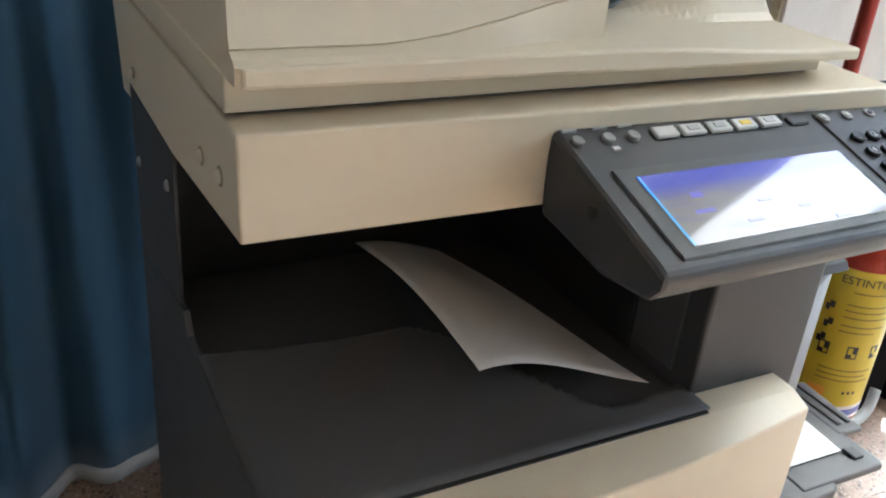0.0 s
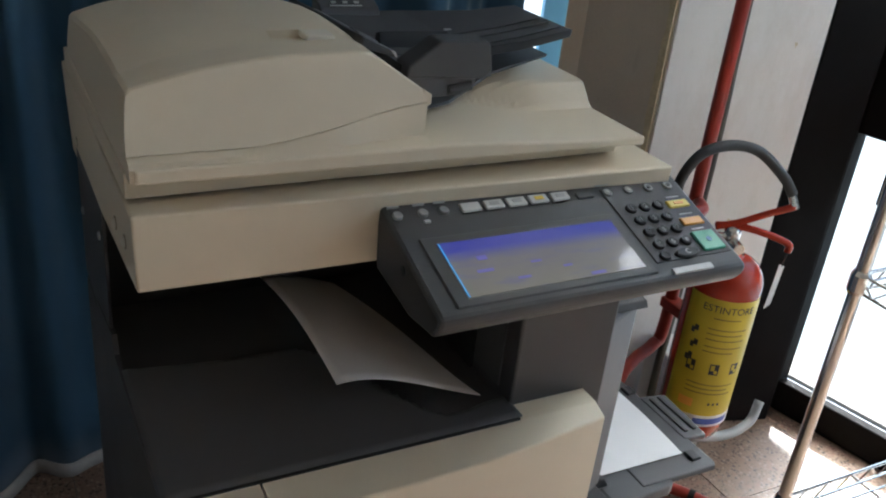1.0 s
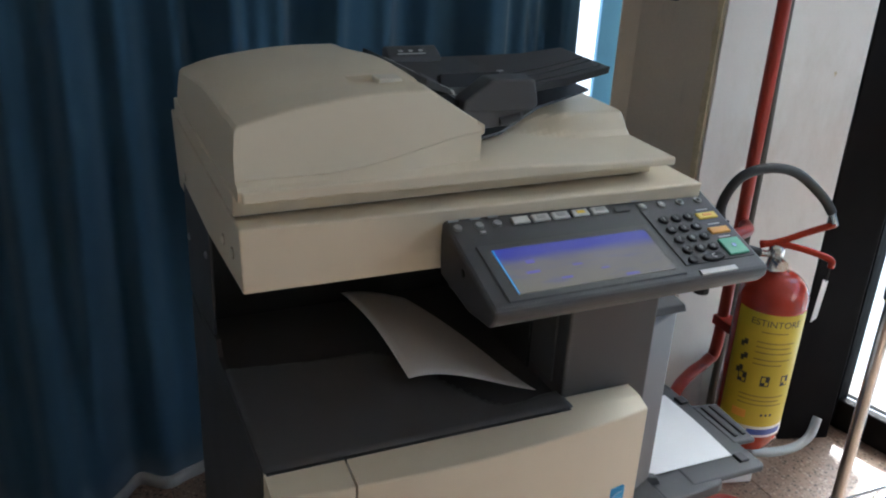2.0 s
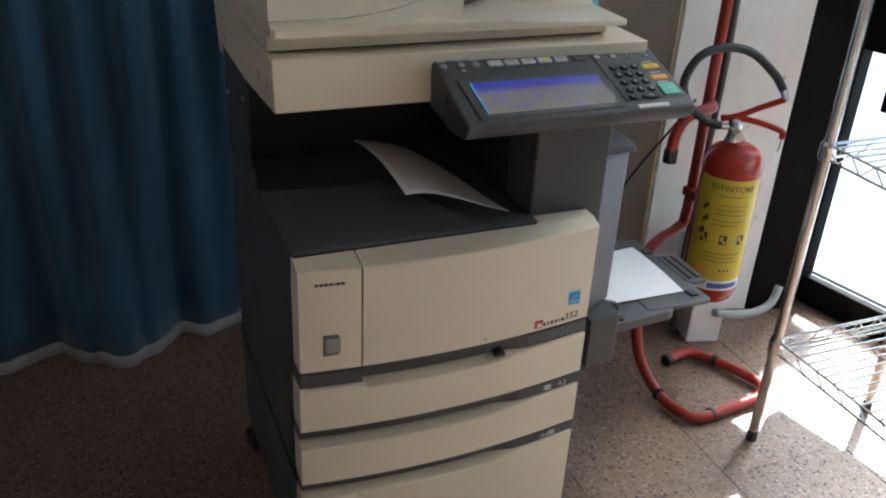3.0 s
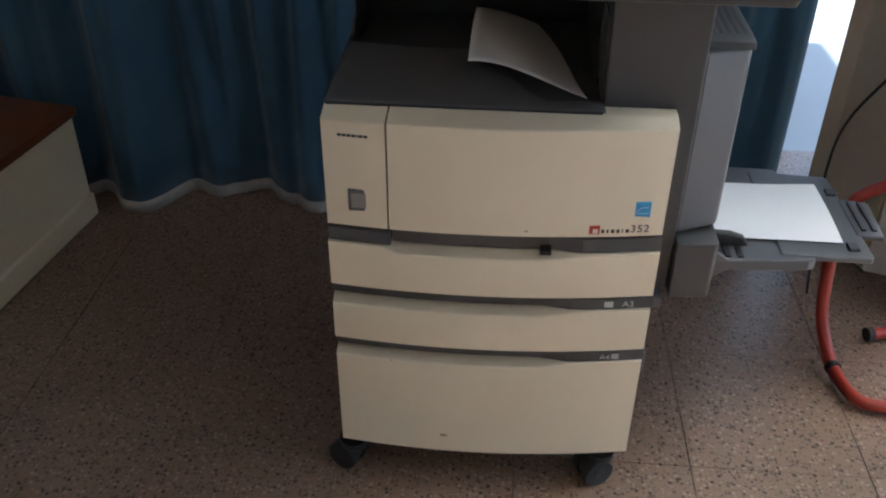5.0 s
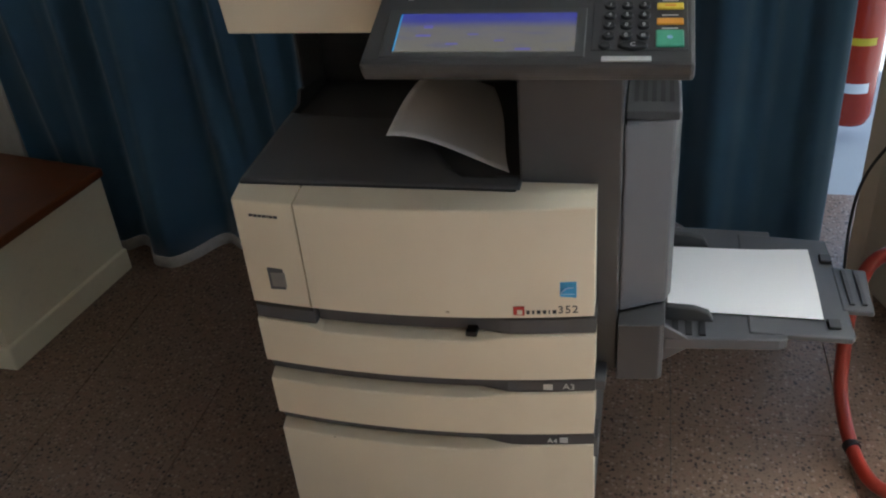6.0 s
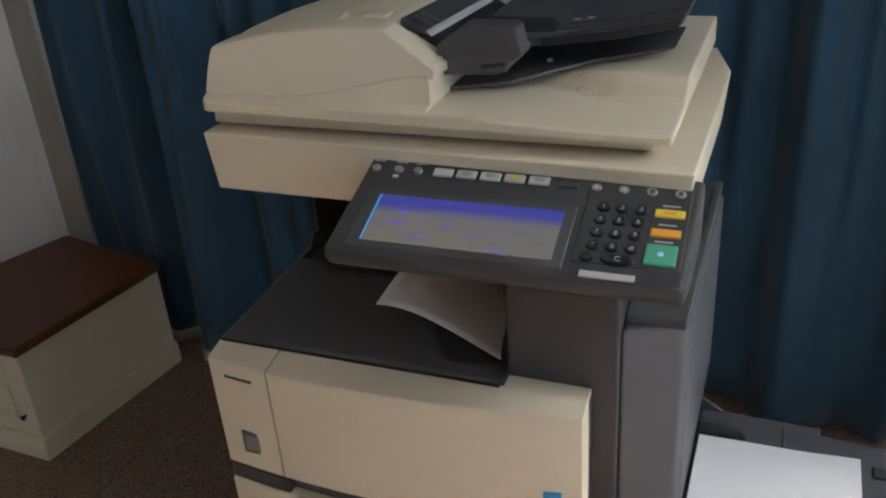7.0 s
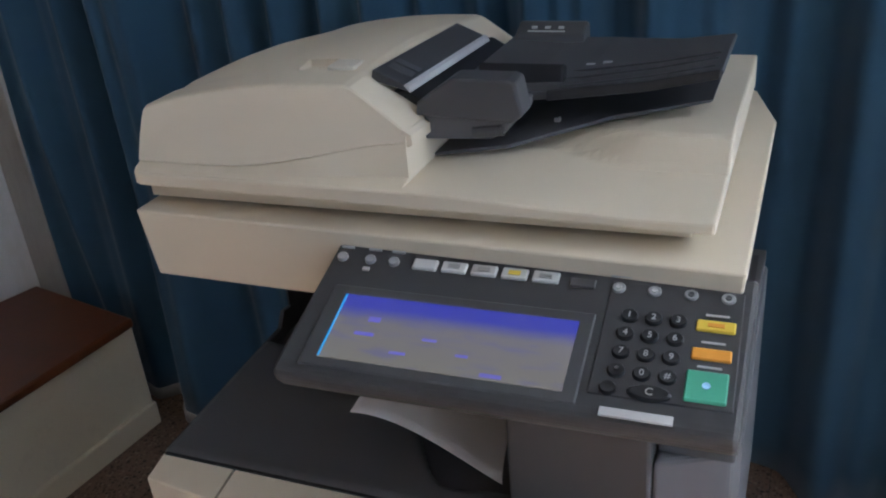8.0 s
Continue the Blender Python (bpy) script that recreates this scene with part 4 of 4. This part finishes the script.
part("body", prism(SEAT, 0.0, 0.325, 0.003), BOXPAINT, seat)
part("top", prism([(-0.938, 0.368), (-0.868, 0.845), (-1.275, 0.93), (-1.46, 0.39)], 0.326, 0.352, 0.006), WOODTOP, seat, "red-brown varnished top board")
part("base_board", prism([(-0.948, 0.370), (-0.885, 0.866), (-1.28, 0.90), (-1.45, 0.388)], 0.0, 0.072, 0.006), BOXPAINT, seat, "cream skirting round the foot")
part("front_panel", box(-1.32, -1.02, 0.380, 0.396, 0.115, 0.285, 0.004), BOXPAINT, seat)
part("knob", lathe([(0.004, 0), (0.004, 0.006), (0.008, 0.010), (0.006, 0.014), (0.001, 0.015)], (0, 0, 0), 14), BLACK, seat).matrix_world = pose(-0.995, 0.3855, 0.13, 90)

# ---- fire extinguisher and its stand ----
EX, EY = 1.226, 0.412
stand = empty("extinguisher_stand", "worn red tubular stand for the fire extinguisher", "stand")
PX = 1.224
loop = [(1.193, 0.465, 0.02), (1.235, 0.476, 0.02), (1.28, 0.468, 0.02), (1.325, 0.405, 0.02), (1.362, 0.325, 0.02), (1.368, 0.275, 0.02), (1.33, 0.238, 0.02), (1.235, 0.224, 0.02), (1.135, 0.212, 0.02), (1.085, 0.235, 0.022), (1.06, 0.325, 0.03), (1.042, 0.405, 0.10), (1.04, 0.445, 0.20), (1.046, 0.468, 0.30), (1.075, 0.495, 0.372), (1.14, 0.528, 0.39), (1.20, 0.545, 0.405), (PX, 0.547, 0.46), (PX, 0.547, 0.8), (PX, 0.547, 1.3), (PX, 0.547, 2.0)]
part("tube", tube(loop, 0.0145, 14, 6), REDTUBE, stand, smooth=True)
for i, (p, q) in enumerate((((1.195, 0.4655, 0.02), (1.180, 0.462, 0.02)),)):
    part("end_cap", tube([p, q], 0.0175, 14, smooth=False), RUBBER, stand, "black rubber end cap")
for c, d in (((1.314, 0.424), (0.016, -0.024)), ((1.15, 0.214), (0.016, 0.002)), ((1.062, 0.316), (-0.008, 0.026))):
    z = 0.02 if c[0] != 1.062 else 0.030
    part("tube_ring", tube([(c[0], c[1], z), (c[0] + d[0] * 0.5, c[1] + d[1] * 0.5, z)], 0.0175, 14, smooth=False), RUBBER, stand)
part("hook", tube([(PX, 0.535, 0.762), (1.20, 0.50, 0.765), (1.15, 0.485, 0.764), (1.112, 0.485, 0.748), (1.093, 0.487, 0.708), (1.089, 0.488, 0.665)], 0.0145, 14, 6), REDTUBE, stand, smooth=True)
part("end_cap", tube([(1.089, 0.488, 0.668), (1.089, 0.488, 0.635)], 0.0175, 14, smooth=False), RUBBER, stand)
part("clamp", box(1.205, 1.245, 0.48, 0.56, 0.50, 0.525, 0.003), REDTUBE, stand)

ext = empty("fire_extinguisher", "red fire extinguisher with a yellow label and black hose", "fire extinguisher", group="fire extinguishers")


def extinguisher_body(at, r, z0, z1):
    h = z1 - z0
    prof = [(r * 0.72, 0.012), (r * 0.80, 0.0), (r * 0.86, 0.004), (r * 0.93, 0.02), (r, 0.035), (r, h - 0.075)]
    for k in range(1, 9):
        a = k / 8 * math.pi / 2
        prof.append((r * math.cos(a) * 0.78 + r * 0.22, h - 0.075 + 0.062 * math.sin(a)))
    prof += [(r * 0.22, h)]
    return lathe(prof, (at[0], at[1], z0), 40)


def band(at, r, z0, z1, a0, a1, n=28):
    """A thin curved label on a drum between two angles in degrees."""
    bm = bmesh.new()
    rows = []
    for i in range(n + 1):
        a = radians(a0 + (a1 - a0) * i / n)
        c, s = math.cos(a), math.sin(a)
        rows.append([bm.verts.new((at[0] + q * c, at[1] + q * s, z)) for q, z in ((r - 0.002, z0), (r, z0), (r, z1), (r - 0.002, z1))])
    for p, q in zip(rows, rows[1:]):
        for k in range(4):
            bm.faces.new((p[k], q[k], q[(k + 1) % 4], p[(k + 1) % 4]))
    bm.faces.new(rows[0])
    bm.faces.new(rows[-1][::-1])
    return bm


R = 0.0745
part("cylinder", extinguisher_body((EX, EY), R, 0.272, 0.715), RED, ext, smooth=True)
FACE = -128
part("label", band((EX, EY), R + 0.0008, 0.345, 0.628, FACE - 62, FACE + 72), YELLOW, ext, "yellow instruction label")
part("lower_label", band((EX, EY), R + 0.001, 0.318, 0.346, FACE - 62, FACE + 72), WHITELAB, ext)
part("lower_print", band((EX, EY), R + 0.0014, 0.324, 0.339, FACE - 5, FACE + 62), BLUELAB, ext)
part("lower_print", band((EX, EY), R + 0.0014, 0.326, 0.337, FACE - 50, FACE - 20), BLUELAB, ext)


def wrapped_text(text, size, z, ang, mat, name="label_word"):
    cu = bpy.data.curves.new(name, "FONT")
    cu.body, cu.size, cu.align_x, cu.align_y, cu.extrude = text, size, "CENTER", "CENTER", 0.0002
    tmp = bpy.data.objects.new("tmp", cu)
    me = bpy.data.meshes.new_from_object(tmp)
    bpy.data.objects.remove(tmp)
    for v in me.vertices:
        a = radians(ang) + v.co.x / R
        q = R + 0.0014 + v.co.z
        v.co = (EX + q * math.cos(a), EY + q * math.sin(a), z + v.co.y)
    me.materials.clear()
    me.materials.append(mat)
    ob = new(name, me)
    ob.parent = ext
    return ob


wrapped_text("ESTINTORE", 0.0215, 0.606, FACE + 8, INK)
for z, w0, w1 in ((0.585, -14, 30), (0.560, -18, 46), (0.548, -18, 40), (0.535, -18, 46), (0.518, -18, 44), (0.506, -18, 30), (0.425, -30, 48), (0.414, -30, 40), (0.403, -30, 48)):
    part("label_line", band((EX, EY), R + 0.0012, z - 0.0013, z + 0.0013, FACE + w0, FACE + w1, 12), FADED, ext)
for w0, z in ((-44, 0.548), (-40, 0.515), (-44, 0.482)):
    part("label_pictogram", band((EX, EY), R + 0.0012, z - 0.010, z + 0.003, FACE + w0, FACE + w0 + 6, 4), INK, ext)
    part("label_pictogram", band((EX, EY), R + 0.0012, z - 0.003, z + 0.010, FACE + w0 + 5, FACE + w0 + 12, 4), INK, ext)
for w0 in (-38, 0, 36):
    part("label_pictogram", band((EX, EY), R + 0.0012, 0.452, 0.478, FACE + w0, FACE + w0 + 15, 6), INK, ext)
    part("label_pictogram", band((EX, EY), R + 0.0016, 0.462, 0.475, FACE + w0 + 2, FACE + w0 + 8, 4), YELLOW, ext)
    part("label_pictogram", band((EX, EY), R + 0.0016, 0.455, 0.463, FACE + w0 + 8, FACE + w0 + 13, 4), YELLOW, ext)
part("label_emblem", band((EX, EY), R + 0.0012, 0.365, 0.385, FACE - 36, FACE - 12, 6), ORANGEKEY, ext)
for w0 in (12, 20, 28):
    part("label_mark", band((EX, EY), R + 0.0012, 0.374, 0.380, FACE + w0, FACE + w0 + 4, 3), INK, ext)
valve = part("valve", lathe([(0.018, 0.0), (0.020, 0.006), (0.016, 0.012), (0.014, 0.03), (0.017, 0.036), (0.017, 0.056), (0.010, 0.062)], (1.205, 0.41, 0.708), 20), METAL, ext, "chrome valve", smooth=True)
part("gauge", tube([(1.205, 0.405, 0.735), (1.196, 0.375, 0.732)], 0.013, 16, smooth=False), METAL, valve)
part("outlet", tube([(1.205, 0.41, 0.745), (1.165, 0.425, 0.748)], 0.008, 12, smooth=False), METAL, valve)
part("lever", tube([(1.175, 0.43, 0.762), (1.21, 0.405, 0.778), (1.245, 0.375, 0.805), (1.283, 0.343, 0.832)], 0.0075, 10, 5), RED, ext, "red upper lever", smooth=True)
part("handle", tube([(1.175, 0.43, 0.766), (1.21, 0.405, 0.770), (1.25, 0.370, 0.765), (1.287, 0.338, 0.752), (1.290, 0.336, 0.735)], 0.0075, 10, 5), RED, ext, "red lower handle", smooth=True)
part("hose", tube([(1.170, 0.423, 0.748), (1.125, 0.43, 0.765), (1.06, 0.42, 0.815), (1.03, 0.41, 0.875), (1.055, 0.40, 0.935), (1.12, 0.395, 0.952), (1.19, 0.385, 0.938), (1.25, 0.365, 0.89), (1.275, 0.352, 0.855)], 0.0105, 12, 8), RUBBER, ext, "black rubber hose", smooth=True)
part("nozzle", tube([(1.274, 0.353, 0.857), (1.284, 0.344, 0.828)], 0.0085, 12, smooth=False), METAL, ext)
part("seal_string", tube([(1.290, 0.336, 0.735), (1.2905, 0.337, 0.715), (1.289, 0.339, 0.70)], 0.0015, 6, 5), RUBBER, ext)
part("seal_tag", extrude_y([(1.281, 0.706), (1.297, 0.700), (1.289, 0.612), (1.273, 0.604)], 0.3385, 0.3395), WHITELAB, ext, "white paper tag")

# second extinguisher in the space beyond
ext2 = empty("fire_extinguisher", "red fire extinguisher with small labels standing beyond the curtain", "fire extinguisher", group="fire extinguishers")
E2 = (1.315, 2.02)
part("cylinder", extinguisher_body(E2, 0.078, 0.0, 0.56), RED, ext2, smooth=True)
for z0, z1, mat in ((0.30, 0.325, YELLOW), (0.13, 0.165, WHITELAB)):
    part("label", band(E2, 0.0788, z0, z1, -150, -60, 12), mat, ext2)
part("valve", lathe([(0.02, 0.56), (0.02, 0.60), (0.012, 0.62)], (*E2, 0), 14), METAL, ext2)
part("handle", tube([(E2[0] - 0.03, E2[1], 0.62), (E2[0] + 0.03, E2[1] - 0.01, 0.63), (E2[0] + 0.09, E2[1] - 0.02, 0.66)], 0.009, 8, 4), BLACK, ext2, smooth=True)

stand2 = empty("extinguisher_stand", "worn red tubular stand standing beyond the curtain", "stand")
part("tube", tube([(1.21, 1.47, -0.04), (1.30, 1.44, -0.04), (1.42, 1.40, -0.04), (1.43, 1.30, -0.04), (1.32, 1.27, -0.04), (1.17, 1.27, -0.04), (1.09, 1.31, -0.035), (1.06, 1.45, 0.0), (1.10, 1.62, 0.2), (1.2, 1.8, 0.45), (1.25, 2.16, 0.5), (1.25, 2.16, 0.9)], 0.0145, 12, 6), REDTUBE, stand2, smooth=True)
part("end_cap", tube([(1.212, 1.47, -0.04), (1.198, 1.475, -0.04)], 0.018, 12, smooth=False), RUBBER, stand2)

# ---- cables and conduit ----
tagged(part("conduit", tube([(1.37, 0.515, 0.115), (1.44, 0.51, 0.098), (1.52, 0.51, 0.092), (1.585, 0.52, 0.106), (1.618, 0.535, 0.15)], 0.0125, 12, 6), CONDUIT, smooth=True), "short grey plastic conduit bent along the wall foot", "conduit")
tagged(part("wall_cable", tube([(1.284, 0.60, 2.3), (1.286, 0.60, 1.6), (1.292, 0.60, 1.15), (1.296, 0.595, 0.85), (1.282, 0.585, 0.5), (1.29, 0.60, 0.25), (1.30, 0.60, 0.012)], 0.0105, 10, 6), OLIVE, smooth=True), "dark grey cable running down beside the red post", "cable")
tagged(part("power_cable", tube([(1.17, 0.53, 0.78), (1.14, 0.56, 0.70), (1.10, 0.60, 0.60), (1.07, 0.64, 0.50), (1.06, 0.66, 0.40), (1.065, 0.66, 0.25), (1.08, 0.62, 0.02)], 0.0035, 8, 6), RUBBER, smooth=True), "thin black cable hanging from the stand", "cable")

switch = tagged(part("wall_switch", box(-0.017, 0.017, -0.014, 0.004, -0.032, 0.032, 0.004), BLACK), "small black switch box on the pillar", "switch")
switch.matrix_world = pose(1.2155, 0.898, 1.235, 0, 0, -69)

# ---- wire shelving rack ----
rack = empty("wire_rack", "chrome wire shelving rack beside the glass door", "shelving rack")
RX0, RX1, RY0, RY1 = 1.210, 1.60, -0.80, 0.116
for px, py in ((RX0, RY1), (RX1, RY1), (RX0, RY0), (RX1, RY0)):
    post = part("post", tube([(px, py, 0.03), (px, py, 1.8)], 0.0125, 14, smooth=False), METAL, rack, smooth=False)
    part("foot", lathe([(0.013, 0.0), (0.014, 0.004), (0.012, 0.03), (0.008, 0.034)], (px, py, 0), 14), RUBBER, post)
for sz in (0.305, 0.81, 1.32):
    shelf = empty("shelf", "", "")
    for k in ("label", "category"):
        if k in shelf:
            del shelf[k]
    shelf.parent = rack
    n = 34
    wire = part("wire", tube([(RX0, 0, 0.003), (RX1, 0, 0.003)], 0.0026, 6, smooth=False), METAL, shelf)
    wire.matrix_world = pose(0, RY0, sz)
    for i in range(1, n + 1):
        twin = new("wire", wire.data)
        twin.matrix_world = pose(0, RY0 + (RY1 - RY0) * i / n, sz)
        twin.parent = shelf
    for x in (RX0, (RX0 + RX1) / 2, RX1):
        part("rim_wire", tube([(x, RY0, sz), (x, RY1, sz)], 0.0032, 8, smooth=False), METAL, shelf)
    for y in (RY0, RY1):
        part("rim_wire", tube([(RX0, y, sz), (RX1, y, sz)], 0.0032, 8, smooth=False), METAL, shelf)
    for x in (RX0, RX1):
        part("rim_wire", tube([(x, RY0, sz - 0.032), (x, RY1, sz - 0.032)], 0.0032, 8, smooth=False), METAL, shelf)
        zig = [(x, RY0 + (RY1 - RY0) * i / 28, sz - (0.032 if i % 2 else 0.0)) for i in range(29)]
        part("truss_wire", tube(zig, 0.0022, 6, smooth=False), METAL, shelf)
    for y in (RY0, RY1):
        part("rim_wire", tube([(RX0, y, sz - 0.032), (RX1, y, sz - 0.032)], 0.0032, 8, smooth=False), METAL, shelf)
        zig = [(RX0 + (RX1 - RX0) * i / 12, y, sz - (0.032 if i % 2 else 0.0)) for i in range(13)]
        part("truss_wire", tube(zig, 0.0022, 6, smooth=False), METAL, shelf)
    for px, py in ((RX0, RY1), (RX1, RY1), (RX0, RY0), (RX1, RY0)):
        part("collar", lathe([(0.015, -0.036), (0.018, -0.03), (0.018, 0.0), (0.014, 0.008)], (px, py, sz), 14), METAL, shelf)

# ---- floor: large polished slabs with thin dark joints ----
floor = tagged(part("floor", prism([(-2.9, -3.3), (3.0, -3.3), (2.0, 0.6), (1.9, 1.28), (-3.0, 1.28)], -0.06, -0.006), JOINT), "brown terrazzo slab floor, stained and polished", "floor", kind="structure")
S = 0.36
gx, gy = 0.0016, 0.0006
bm = box(gx / 2, S - gx / 2, gy / 2, S - gy / 2, -0.02, 0.0, 0.0006, 1)
slab = mesh_of("slab", bm, FLOOR)
for i in range(-10, 6):
    for j in range(-9, 4):
        if i > 3 and j > -5:
            continue
        ob = new("slab", slab)
        ob.location = (0.70 + i * S, 0.02 + j * S, 0)
        ob.parent = floor
